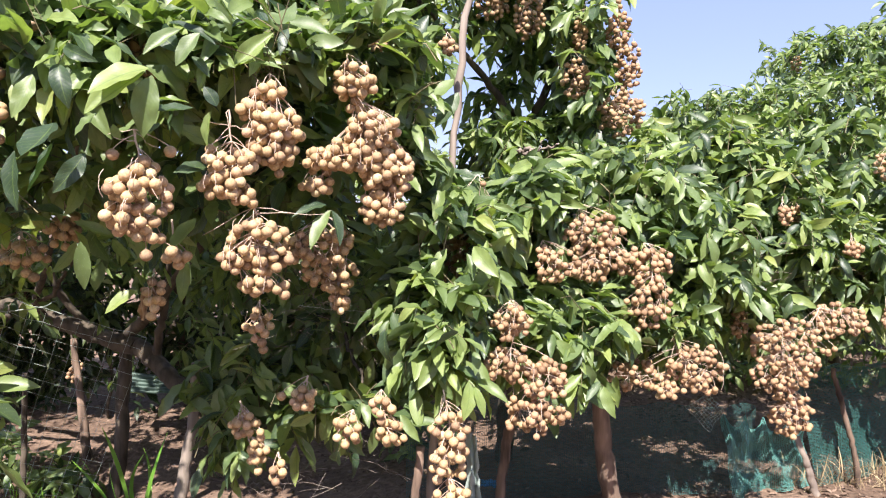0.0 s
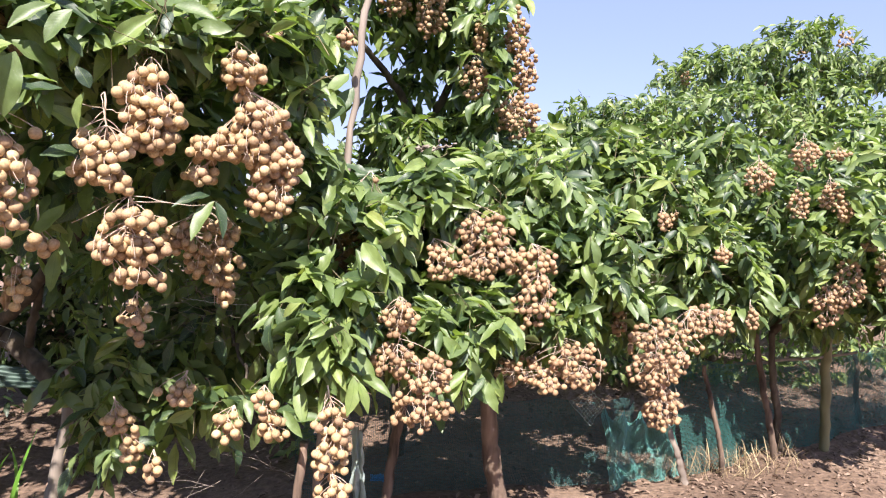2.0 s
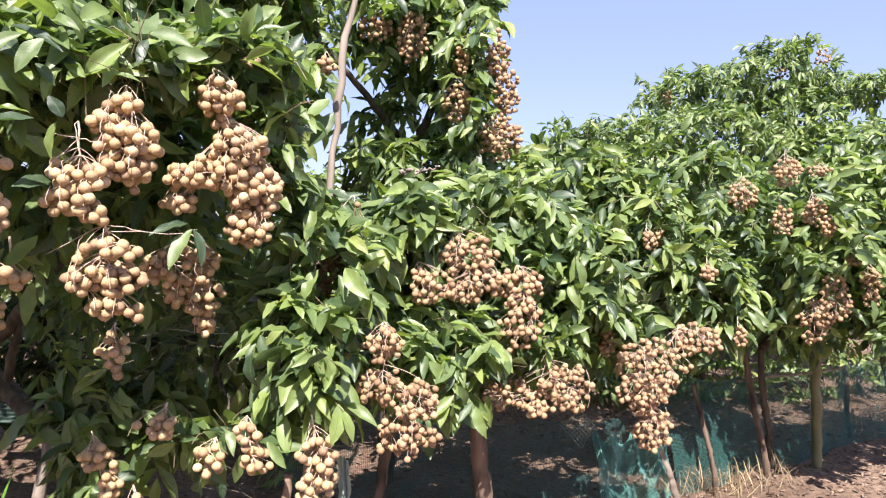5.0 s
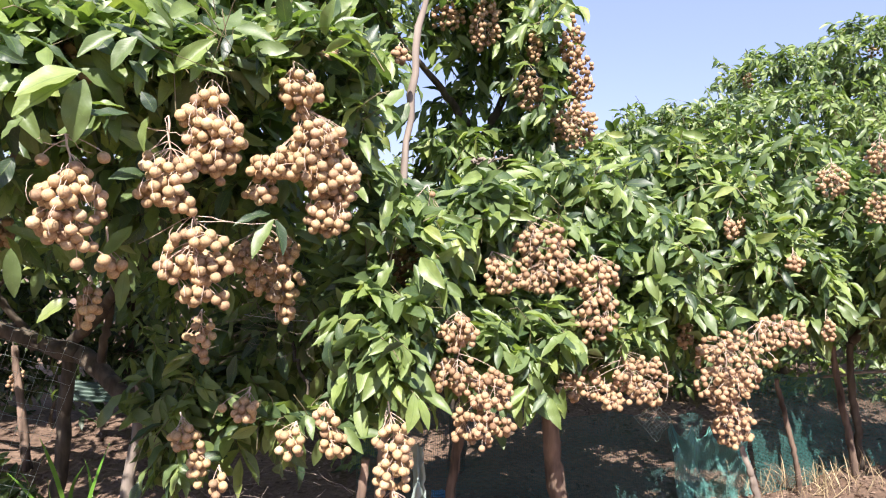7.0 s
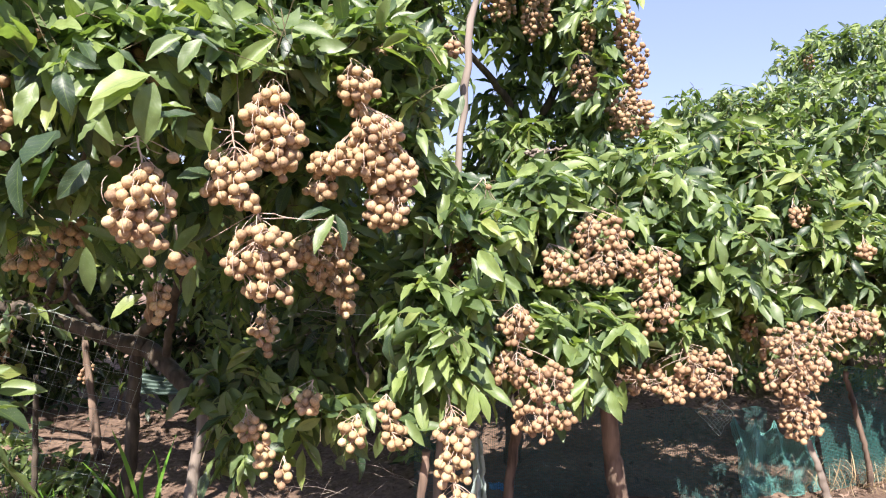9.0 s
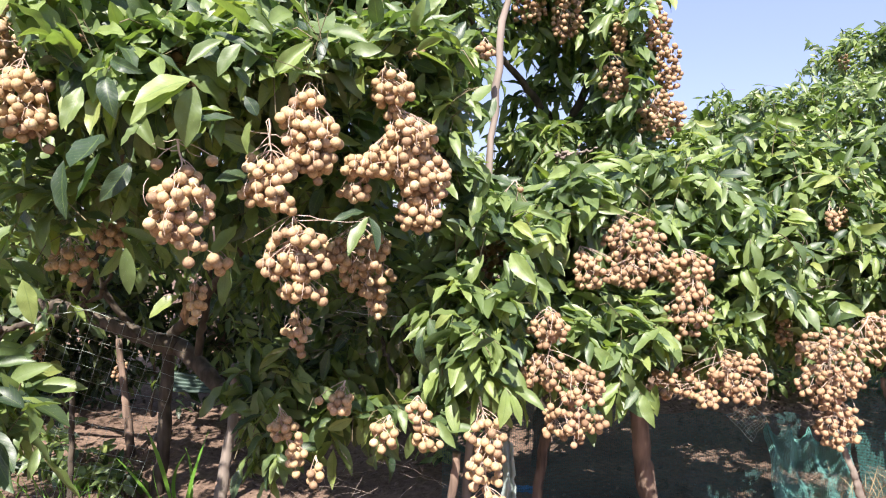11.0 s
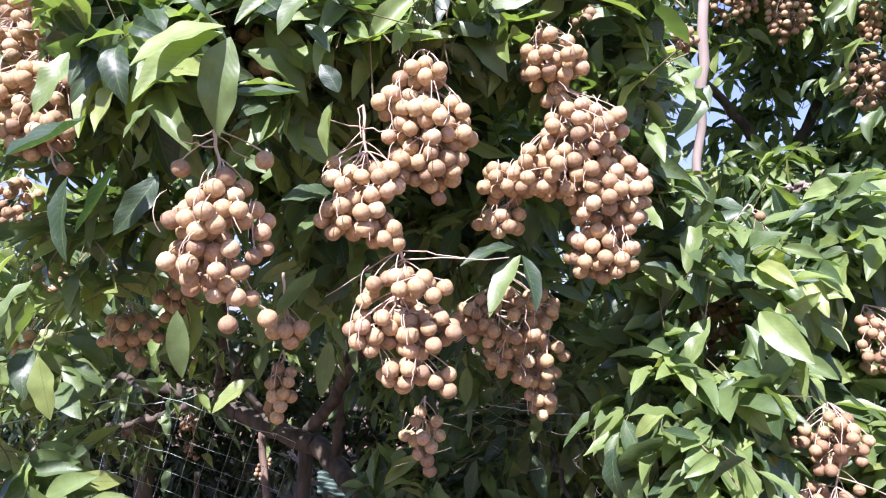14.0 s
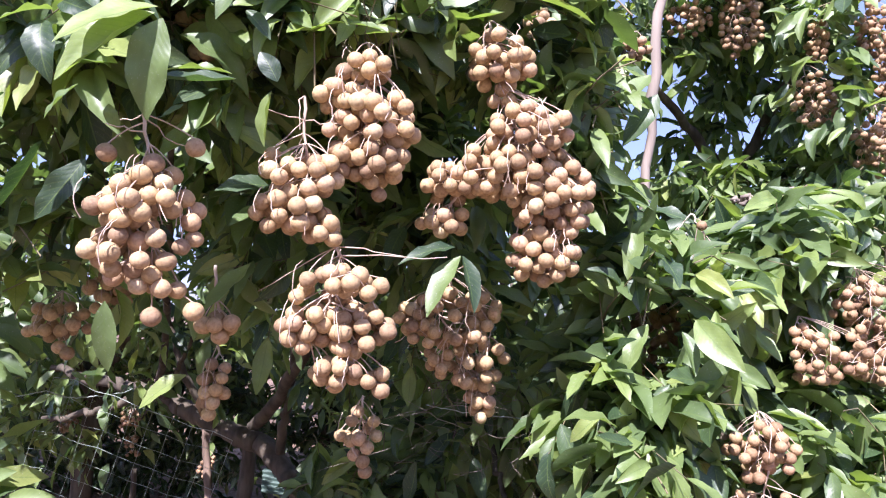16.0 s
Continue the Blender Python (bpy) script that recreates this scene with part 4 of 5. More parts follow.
# Out-of-view layer, added to shade the foliage behind the fruit.
A.clump(-0.60, 2.4, 2.2, 0.36, 0.2, 0.12, 120, 38, length=0.11, droop=0.3, lean=(0.0, -0.90, 0.40))
A.clump(-0.537, 1.930, 1.690, 0.337, 0.140, 0.075, 90, 39, length=0.1, droop=0.3, lean=(0.0, -0.90, 0.40))
A.clump(-0.85, 2.42, 1.52, 0.75, 0.14, 0.24, 170, 47, length=0.12)
A.clump(-0.98, 1.42, 1.53, 0.24, 0.08, 0.06, 46, 50, length=0.11, droop=0.3, lean=(0.0, -0.90, 0.40))
A.clump(-0.55, 2.28, 0.60, 0.30, 0.12, 0.14, 46, 51, length=0.115, droop=0.7)
A.clump(-0.35, 2.45, 0.80, 0.28, 0.12, 0.20, 44, 52, length=0.115, droop=0.7)
A.clump(-2.2, 2.8, 1.4, 0.55, 0.2, 0.4, 80, 53, length=0.11)
# Next five clumps: canopy added overhead to darken what lies beneath and beyond.
A.clump(-3.0, 2.9, 2.30, 1.3, 0.7, 0.3, 420, 48, length=0.13)
A.clump(-3.4, 3.8, 2.50, 1.6, 0.6, 0.25, 380, 49, length=0.15)
A.clump(-1.3, 3.0, 2.35, 1.5, 0.7, 0.3, 520, 45, length=0.13)
A.clump(-1.1, 2.8, 2.25, 0.75, 0.4, 0.4, 280, 26, length=0.12)
A.clump(-1.35, 2.5, 2.4, 0.55, 0.4, 0.22, 220, 36, length=0.12)
A.finish(tree_a, nearest=(-0.62, 1.3, 1.5))
limb("trunk", tree_a, (-1.68, 3.42, -0.36), (-1.590, 3.42, 0.60), 0.036, 0.030, BARK, 3, 0.004)
limb("branch", tree_a, (-2.30, 3.52, 0.74), (-1.925, 3.42, 0.672), 0.030, 0.040, BARK, 24, 0.005)
limb("branch", tree_a, (-1.925, 3.42, 0.672), (-1.511, 3.35, 0.556), 0.040, 0.044, BARK, 4, 0.004)
limb("branch", tree_a, (-1.511, 3.35, 0.556), (-1.190, 3.25, 0.345), 0.044, 0.040, BARK, 5, 0.004)
limb("branch", tree_a, (-2.30, 3.52, 0.74), (-2.95, 3.75, 0.80), 0.030, 0.018, BARK, 25, 0.006)
limb("branch", tree_a, (-2.20, 3.50, 0.70), (-2.85, 3.60, 0.56), 0.020, 0.012, BARK, 26, 0.006)
limb("branch", tree_a, (-1.75, 3.40, 0.62), (-1.95, 3.30, 1.10), 0.020, 0.010, BARK, 27, 0.006)
limb("branch", tree_a, (-1.40, 3.33, 0.49), (-1.22, 3.10, 1.05), 0.022, 0.010, BARK, 28, 0.006)
limb("branch", tree_a, (-2.05, 3.45, 0.70), (-1.62, 3.00, 1.00), 0.014, 0.007, BARK, 29, 0.006)
limb("branch", tree_a, (-1.590, 3.42, 0.58), (-0.780, 2.604, 1.233), 0.03, 0.016, BARK, 6)
limb("branch", tree_a, (-0.780, 2.604, 1.233), (-0.539, 1.917, 1.617), 0.016, 0.006, BARK, 7)
limb("branch", tree_a, (-0.780, 2.604, 1.233), (-0.270, 2.021, 1.708), 0.014, 0.006, BARK, 8)
limb("branch", tree_a, (-2.100, 3.47, 0.70), (-0.946, 1.915, 1.539), 0.018, 0.006, BARK, 9)
limb("branch", tree_a, (-1.190, 3.25, 0.345), (-0.379, 2.490, 0.818), 0.024, 0.008, BARK, 10)
limb("branch", tree_a, (-0.379, 2.490, 0.818), (-0.237, 1.984, 0.670), 0.008, 0.004, BARK, 30)

# tree behind the pale pole
tree_b = tree("longan_tree", "tall longan tree, its fruit and leaves against the sky", (0.35, 3.3, 0.0))
B = Leaves()
B.clump(0.625, 2.877, 1.874, 0.129, 0.180, 0.329, 70, 31, droop=0.8)
B.clump(0.287, 3.037, 2.160, 0.272, 0.200, 0.173, 80, 32)
B.clump(0.540, 3.300, 2.389, 0.311, 0.300, 0.287, 110, 33)
B.clump(0.409, 3.424, 1.790, 0.364, 0.200, 0.336, 80, 34)
B.clump(0.451, 3.334, 2.070, 0.245, 0.200, 0.190, 34, 37)
B.clump(-0.187, 2.729, 1.948, 0.267, 0.250, 0.378, 80, 35)
B.clump(0.450, 3.115, 1.529, 0.383, 0.250, 0.128, 70, 36)
B.clump(0.696, 3.319, 1.649, 0.218, 0.150, 0.136, 60, 38)
B.finish(tree_b, nearest=(0.5, 2.7, 1.8))
limb("trunk", tree_b, (0.3, 3.35, -0.04), (0.409, 3.419, 1.622), 0.045, 0.03, BARK, 11)
limb("branch", tree_b, (0.409, 3.419, 1.622), (0.671, 2.986, 2.119), 0.024, 0.008, BARK, 12)
limb("branch", tree_b, (0.409, 3.419, 1.622), (-0.102, 2.834, 2.069), 0.022, 0.008, BARK, 13)
limb("branch", tree_b, (0.319, 2.862, 1.452), (0.475, 2.813, 1.481), 0.008, 0.004, BARK_PALE, 14)
limb("branch", tree_b, (0.343, 2.862, 1.440), (0.406, 2.814, 1.497), 0.006, 0.003, BARK_PALE, 15)

# broad tree of the middle
tree_c = tree("longan_tree", "broad longan tree with bright glossy leaves over a bare trunk", (0.589, 2.319, 0.214))
tree_c.location.z = 0
C = Leaves()
C.leaf((-0.045, 2.059, 1.132), (-0.145, 1.980, 1.093), 0.042)
C.leaf((-0.016, 2.091, 0.934), (-0.119, 2.011, 0.896), 0.048)
C.leaf((0.265, 2.155, 1.141), (0.238, 2.108, 1.015), 0.044, (0.2, -0.95, 0.20))
C.leaf((-0.025, 2.084, 0.972), (-0.104, 2.007, 0.967), 0.036)
C.leaf((0.014, 2.090, 1.027), (-0.032, 2.030, 0.966), 0.032)
C.leaf((0.043, 2.077, 1.215), (0.112, 2.077, 1.160), 0.028)
C.leaf((0.074, 2.119, 0.938), (0.130, 2.114, 0.854), 0.045, (0.3, -0.90, 0.30))
C.leaf((0.207, 2.145, 1.069), (0.218, 2.128, 0.973), 0.042, (0.4, -0.90, 0.20))
C.leaf((0.109, 2.122, 1.004), (0.198, 2.120, 0.984), 0.034)
C.leaf((-0.035, 2.096, 1.116), (-0.034, 2.086, 1.027), 0.030)
C.clump(0.027, 2.051, 1.131, 0.161, 0.180, 0.144, 99, 41, length=0.108)
C.clump(-0.006, 1.942, 0.891, 0.137, 0.150, 0.193, 115, 42, length=0.108, inner=0.2)
C.clump(0.277, 2.304, 1.223, 0.246, 0.220, 0.123, 114, 43, length=0.108)
C.clump(0.401, 2.240, 0.832, 0.260, 0.200, 0.185, 144, 44, length=0.108)
C.clump(0.651, 2.506, 1.291, 0.309, 0.250, 0.165, 150, 45, length=0.094)
C.clump(0.546, 2.399, 1.088, 0.297, 0.180, 0.178, 105, 46, length=0.094)
C.clump(0.857, 2.499, 1.085, 0.309, 0.280, 0.268, 225, 47, length=0.094)
C.clump(1.237, 2.749, 1.079, 0.385, 0.300, 0.340, 255, 48, length=0.094)
C.clump(1.103, 3.013, 1.468, 0.346, 0.350, 0.173, 165, 49, length=0.094)
C.clump(1.625, 3.212, 1.436, 0.475, 0.400, 0.264, 240, 50, length=0.094)
C.clump(1.663, 2.895, 0.956, 0.335, 0.300, 0.263, 195, 51, length=0.094)
C.clump(0.724, 2.390, 0.831, 0.237, 0.200, 0.158, 80, 52, length=0.094)
C.clump(1.147, 2.540, 0.832, 0.231, 0.200, 0.126, 90, 53, length=0.094)
C.clump(0.833, 3.194, 0.936, 0.791, 0.400, 0.422, 190, 54, length=0.094)
# Hidden clump at the back, added to shade the soil beyond.
C.clump(0.9, 3.65, 1.35, 1.0, 0.35, 0.25, 240, 55, length=0.11)
C.finish(tree_c, nearest=(0.25, 1.9, 1.2))
limb("trunk", tree_c, (0.683, 2.660, -0.060), (0.578, 2.630, 0.720), 0.037, 0.031, BARK_RED, 16, 0.0022, knots=0.05, label="bare reddish-brown trunk")
limb("branch", tree_c, (0.580, 2.630, 0.700), (0.277, 2.301, 1.147), 0.026, 0.008, BARK, 17)
limb("branch", tree_c, (0.580, 2.630, 0.700), (1.037, 2.700, 1.102), 0.026, 0.008, BARK, 18)
limb("branch", tree_c, (0.580, 2.630, 0.700), (0.634, 2.607, 1.297), 0.022, 0.008, BARK, 19)

# next tree along the row
tree_d = tree("longan_tree", "longan tree further along the row, hung with fruit", (2.337, 3.320, 0.000))
D = Leaves()
D.clump(2.123, 2.824, 1.165, 0.316, 0.400, 0.343, 237, 61, length=0.092)
D.clump(2.644, 3.030, 1.468, 0.375, 0.400, 0.288, 237, 62, length=0.092)
D.clump(2.644, 2.816, 1.048, 0.299, 0.350, 0.245, 182, 63, length=0.092)
D.clump(3.133, 2.923, 1.228, 0.433, 0.500, 0.548, 322, 64, length=0.092)
D.clump(2.442, 2.546, 0.836, 0.148, 0.120, 0.099, 42, 65, length=0.092)
D.clump(2.447, 3.159, 0.902, 0.593, 0.400, 0.237, 224, 66, length=0.092)
# Added behind the crown so its shadow covers the ground there.
D.clump(2.5, 3.75, 1.4, 0.9, 0.35, 0.3, 200, 67, length=0.11)
D.finish(tree_d, nearest=(2.3, 2.6, 1.2))
limb("trunk", tree_d, (2.312, 3.256, -0.03), (2.134, 3.116, 0.668), 0.020, 0.016, BARK, 20, 0.003)
limb("branch", tree_d, (2.134, 3.116, 0.668), (2.636, 3.130, 1.325), 0.022, 0.008, BARK, 21)

# taller trees behind
tree_e = tree("longan_tree", "tall longan tree behind the row, loose crown against the sky", (3.2, 5.6, 0.0))
G = Leaves()
G.clump(3.773, 5.379, 2.653, 0.494, 0.500, 0.297, 275, 71, droop=0.6, length=0.088)
G.clump(3.003, 5.533, 2.474, 0.445, 0.500, 0.247, 203, 72, droop=0.6, length=0.088)
G.clump(2.188, 5.281, 1.992, 0.600, 0.500, 0.185, 246, 73, length=0.088)
G.clump(3.046, 5.105, 2.026, 0.923, 0.600, 0.277, 464, 74, length=0.088)
G.clump(3.800, 5.300, 2.280, 0.450, 0.450, 0.240, 200, 80, droop=0.6, length=0.088)
G.clump(4.455, 5.235, 2.532, 0.247, 0.300, 0.158, 87, 75, length=0.088)
G.clump(4.195, 4.764, 1.923, 0.725, 0.600, 0.272, 377, 76, length=0.088)
G.clump(4.867, 4.622, 1.769, 0.544, 0.600, 0.272, 232, 77, length=0.088)
G.clump(3.181, 5.262, 1.198, 1.912, 0.600, 0.765, 609, 78, length=0.088)
G.clump(2.995, 4.871, 0.350, 1.691, 0.400, 0.401, 330, 79, length=0.1)
G.finish(tree_e, shapes=PLAIN_SHAPES)
limb("trunk", tree_e, (3.2, 5.6, -0.04), (3.510, 5.430, 2.544), 0.06, 0.02, BARK, 22, 0.012)

for n, (a, b) in enumerate([((-2.6, 4.35, 0.75), (-3.26, 4.22, 0.54)), ((-2.6, 4.35, 0.75), (-2.75, 4.12, 0.60)), ((-2.45, 4.4, 0.60), (-2.16, 4.02, 0.41)), ((-2.6, 4.35, 0.75), (-2.86, 4.32, 0.41)), ((-1.9, 4.9, 0.9), (-2.6, 4.35, 0.75)), ((-1.9, 4.9, 0.8), (-2.45, 4.4, 0.60))]):
    limb("branch", tree_a, a, b, 0.009, 0.004, BARK, 60 + n, 0.004, 12, 7)

# further rows of the orchard
def orchard_tree(x, y, wide, tall, count, seed):
    ob = tree("longan_tree", "leafy longan tree in a further orchard row", (x, y, 0.0), "further orchard trees")
    crown = Leaves()
    rng = np.random.default_rng(seed)
    for k in range(7):
        a = k * 0.9 + seed
        low = 0.45 if k % 2 else 0.85
        crown.clump(x + 0.45 * wide * math.cos(a), y + 0.45 * wide * math.sin(a), tall * (0.16 + 0.62 * low * rng.uniform(0.35, 1.1)), 0.55 * wide, 0.5 * wide, 0.27 * tall, count // 7, seed * 11 + k, length=0.13, leaflets=6)
    crown.finish(ob, shapes=PLAIN_SHAPES)
    limb("trunk", ob, (x, y, -0.04), (x + 0.1, y, 0.6 * tall), 0.06, 0.04, BARK, seed, 0.01)
    for k in range(3):
        limb("branch", ob, (x + 0.05, y, 0.3 * tall), (x + 0.5 * wide * math.cos(2.1 * k), y + 0.4 * wide * math.sin(2.1 * k), 0.75 * tall), 0.03, 0.01, BARK, seed + k, 0.012)


for n, (x, y, wide, tall) in enumerate([(-1.9, 4.9, 1.2, 2.1), (-3.2, 4.3, 1.1, 1.9), (-0.5, 5.2, 1.2, 2.0), (1.3, 5.7, 1.2, 1.9), (3.0, 6.9, 1.2, 1.9), (4.9, 6.9, 1.3, 2.0), (-5.0, 4.8, 1.4, 2.3), (-3.0, 7.5, 1.5, 2.4), (2.6, 7.6, 1.4, 2.2), (-6.4, 6.0, 1.5, 2.3), (-0.6, 8.2, 1.5, 2.3), (5.2, 8.5, 1.5, 2.3), (7.6, 7.8, 1.5, 2.3), (-8.5, 8.5, 1.6, 2.4)]):
    orchard_tree(x, y, wide, tall, 520 if n < 6 else 320, 90 + n)


# unseen row behind the camera, added to cut sky fill and ground bounce
for n, x in enumerate((-5.2, -2.6, 0.0, 2.6, 5.2)):
    orchard_tree(x, -3.4 - 0.3 * (n % 2), 1.6, 3.0, 420, 130 + n)


def shrub(x, y, wide, tall, count, seed):
    low = float(ground_height(x, y))
    ob = thing("shrub", "dense green shrub beneath the orchard rows, deep shade put into its leaf colour", "shrub", "shrubs", at=(x, y, low))
    leaves = Leaves()
    leaves.clump(x, y, low + 0.44 * tall, wide, 0.6 * wide, 0.52 * tall, count, seed, inner=0.3, length=0.11, leaflets=6)
    leaves.finish(ob, shapes=PLAIN_SHAPES, mat=SHADED_SHRUB_LEAF)
    limb("stem", ob, (x, y, low - 0.02), (x, y, low + 0.6 * tall), 0.012, 0.008, BARK, seed)


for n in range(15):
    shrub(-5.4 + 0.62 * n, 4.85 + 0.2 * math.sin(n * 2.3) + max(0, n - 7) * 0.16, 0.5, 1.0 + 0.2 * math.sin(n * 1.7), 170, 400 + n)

# ---- poles and posts ----
post("pole", "tall pale weathered pole standing among the leaves", (0.107, 2.440, 2.254), (0.047, 2.410, 1.394), 0.0125, 0.0155, BARK_PALE, 101, bend=0.008, category="pole", knots=0.12)
post("prop_post", "pale crooked prop under the near tree", (-1.160, 3.200, 0.500), (-1.243, 3.200, -0.136), 0.022, 0.031, BARK_PALE, 102, sink=0.25)
post("prop_post", "rough red-brown prop with flaking bark", (-2.110, 3.900, 0.500), (-2.023, 3.900, -0.417), 0.018, 0.030, BARK_RED, 103, sink=0.25)
post("prop_post", "thin dark stake under the near tree", (-1.842, 3.000, 0.500), (-1.864, 3.000, -0.055), 0.011, 0.014, BARK, 104, sink=0.25)
post("prop_post", "thin dark-red prop in the shade", (0.274, 2.580, 0.526), (0.223, 2.567, 0.162), 0.018, 0.02, BARK_RED, 105)
post("prop_post", "short pinkish stake below the fruit", (-0.063, 1.929, 0.521), (-0.079, 1.924, 0.374), 0.012, 0.014, BARK_RED, 106)
post("fence_post", "leaning pale fence post at the net", (1.478, 2.885, 0.322), (1.564, 2.861, 0.040), 0.013, 0.017, BARK_PALE, 107, group="fence posts")
post("fence_post", "thin dark fence stake at the net", (1.716, 2.994, 0.521), (1.802, 2.966, 0.089), 0.010, 0.013, BARK_RED, 108, group="fence posts")
post("fence_post", "leaning dark fence post under the leaves", (2.084, 3.177, 0.658), (2.189, 3.142, 0.077), 0.015, 0.018, BARK_RED, 109, group="fence posts")
post("fence_post", "straight green-brown bamboo post", (2.560, 3.283, 0.645), (2.565, 3.268, 0.058), 0.024, 0.026, BAMBOO, 110, group="fence posts")
post("fence_post", "thin slanting fence stake by the net", (3.725, 4.009, 0.460), (3.882, 3.967, 0.059), 0.014, 0.018, BARK_PALE, 111, group="fence posts")
post("fence_post", "thin slanting fence stake by the net", (3.537, 3.945, 0.432), (3.636, 3.915, 0.038), 0.014, 0.018, BARK_RED, 112, group="fence posts")
post("fence_post", "thin slanting fence stake by the net", (3.167, 3.816, 0.419), (3.199, 3.800, 0.003), 0.014, 0.016, BARK_RED, 113, group="fence posts")


# ---- nets ----
def net(name, label, corners, cols, rows, thick, mat, seed, sway=0.03, category="net"):
    """A hanging net of real cords: corners top-left, top-right, bottom-right, bottom-left."""
    rng = np.random.default_rng(seed)
    tl, tr, br, bl = [np.array(c, float) for c in corners]
    u, v = np.meshgrid(np.linspace(0, 1, cols + 1), np.linspace(0, 1, rows + 1), indexing="ij")
    p = ((1 - u) * (1 - v))[..., None] * tl + (u * (1 - v))[..., None] * tr + (u * v)[..., None] * br + ((1 - u) * v)[..., None] * bl
    ph = rng.uniform(0, 6, 6)
    out = np.cross(tr - tl, bl - tl)
    out = out / np.linalg.norm(out)
    wave = np.sin(u * 9 + ph[0] + v * 2) * 0.6 + np.sin(u * 23 + ph[1] - 3 * v) * 0.3 + np.sin(v * 11 + ph[2] + u * 5) * 0.3
    p = p + out * (wave * sway)[..., None] + rng.normal(0, thick * 0.8, p.shape)
    p[..., 2] -= sway * 0.8 * np.abs(np.sin(u * math.pi * 4 + ph[3])) * (1 - v)
    tubes = [tube_arrays(p[i], thick, 3, False) for i in range(cols + 1)] + [tube_arrays(p[:, j], thick, 3, False) for j in range(rows + 1)]
    vv, ff = joined(tubes)
    ob = thing(name, label, category, at=bl)
    part("netting", mesh_of("netting", vv - bl, ff), mat, ob, kind="stuff")
    v, f = tube_arrays(p[:, 0] - bl, 1.4 * thick, 5)
    part("head_rope", mesh_of("head_rope", v, f), mat, ob)
    v, f = tube_arrays(p[:, -1] - bl, 1.3 * thick, 5)
    part("foot_rope", mesh_of("foot_rope", v, f), mat, ob)
    return ob


net("fence_net", "crumpled bright teal net sagging at the fence foot", [(1.203, 2.942, 0.337), (1.521, 2.877, 0.324), (1.641, 2.999, 0.000), (1.204, 2.832, -0.000)], 64, 46, 0.0012, NET_TEAL, 1, 0.075)
net("fence_net", "dim green net stretched along the fence posts", [(1.591, 3.071, 0.519), (2.642, 3.416, 0.495), (2.689, 3.442, 0.000), (1.655, 2.998, 0.000)], 150, 80, 0.0009, NET_MID, 2)
net("fence_net", "dim green net stretched along the far fence", [(2.642, 3.416, 0.495), (3.755, 4.003, 0.461), (4.048, 4.140, 0.000), (2.682, 3.422, 0.000)], 110, 70, 0.0011, NET_MID, 6)
net("fence_net", "pale teal net slung over the far fence", [(3.755, 4.106, 0.483), (4.909, 4.481, 0.516), (4.924, 4.468, 0.071), (3.823, 4.046, 0.000)], 80, 50, 0.0014, NET_MID, 3)
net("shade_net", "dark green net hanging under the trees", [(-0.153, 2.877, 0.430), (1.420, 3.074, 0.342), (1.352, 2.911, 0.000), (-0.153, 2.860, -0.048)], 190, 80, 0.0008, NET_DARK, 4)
net("bird_net", "torn white cord net beside the near tree", [(-1.335, 2.033, 0.950), (-0.940, 2.160, 0.800), (-1.150, 2.130, 0.200), (-1.490, 1.967, 0.330)], 9, 15, 0.0006, NET_WHITE, 5, 0.012)


# ---- wires, dead twigs and scraps ----
def wire(name, label, points, r, mat, seed, category="wire", sag=0.02):
    rng = np.random.default_rng(seed)
    runs = [wander(a, b, 16, 0.0012, rng, sag)[: (None if n == len(points) - 2 else -1)] for n, (a, b) in enumerate(zip(points, points[1:]))]
    v, f = tube_arrays(np.vstack(runs), r, 5)
    return tagged(part(name, mesh_of(name, v, f), mat), label, category)


# Stands for a dark-blue hose; its glint is put into the whitish colour.
wire("support_wire", "slack dark-blue hose at the near tree, coloured whitish for its glint", [(-1.710, 1.938, 0.834), (-1.426, 2.103, 0.898), (-1.372, 2.143, 0.877), (-1.284, 2.189, 0.889), (-1.286, 2.272, 0.900)], 0.0014, NET_WHITE, 1, sag=0.003)
wire("support_wire", "thin pale wire hanging in the shade", [(-0.440, 2.093, 0.905), (-0.318, 2.092, 0.892), (-0.167, 2.142, 0.878)], 0.0010, NET_WHITE, 4, sag=0.003)
wire("prop_rail", "thin horizontal branch tied along the fence posts", [(2.010, 3.239, 0.484), (2.213, 3.198, 0.507), (2.779, 3.337, 0.526)], 0.008, BARK_PALE, 2, "rail", 0.01)


def tangle(name, label, x, y, z, rx, ry, rz, count, r, mat, seed, category="twigs"):
    """Fine dead twigs caught in one another."""
    rng = np.random.default_rng(seed)
    tubes = []
    for _ in range(count):
        a = np.array([x, y, z]) + rng.uniform(-1, 1, 3) * (rx, ry, rz)
        d = unit(rng.normal(0, 1, 3) * (1.0, 0.5, 0.8)) * rng.uniform(0.05, 0.16)
        tubes.append(tube_arrays(wander(a, a + d, 6, 0.004, rng), np.linspace(r, 0.5 * r, 6), 3, False))
    v, f = joined(tubes)
    return tagged(part(name, mesh_of(name, v, f), mat), label, category, kind="stuff")


tangle("dead_twigs", "tangled pale dead twigs in the shade", -0.311, 2.041, 0.861, 0.22, 0.1, 0.07, 26, 0.0006, BARK_PALE, 1)
tangle("dead_twigs", "tangled pale dead twigs in the shade", -0.378, 2.026, 0.413, 0.22, 0.1, 0.06, 34, 0.0007, BARK_PALE, 2)
tangle("dead_twigs", "tangled pale dead twigs in the shade", -0.247, 2.026, 0.874, 0.16, 0.1, 0.08, 40, 0.0006, BARK_PALE, 3)
tangle("dead_twigs", "bare bleached twigs among the leaves", 1.022, 2.446, 1.006, 0.16, 0.06, 0.08, 34, 0.0014, BARK_PALE, 4)
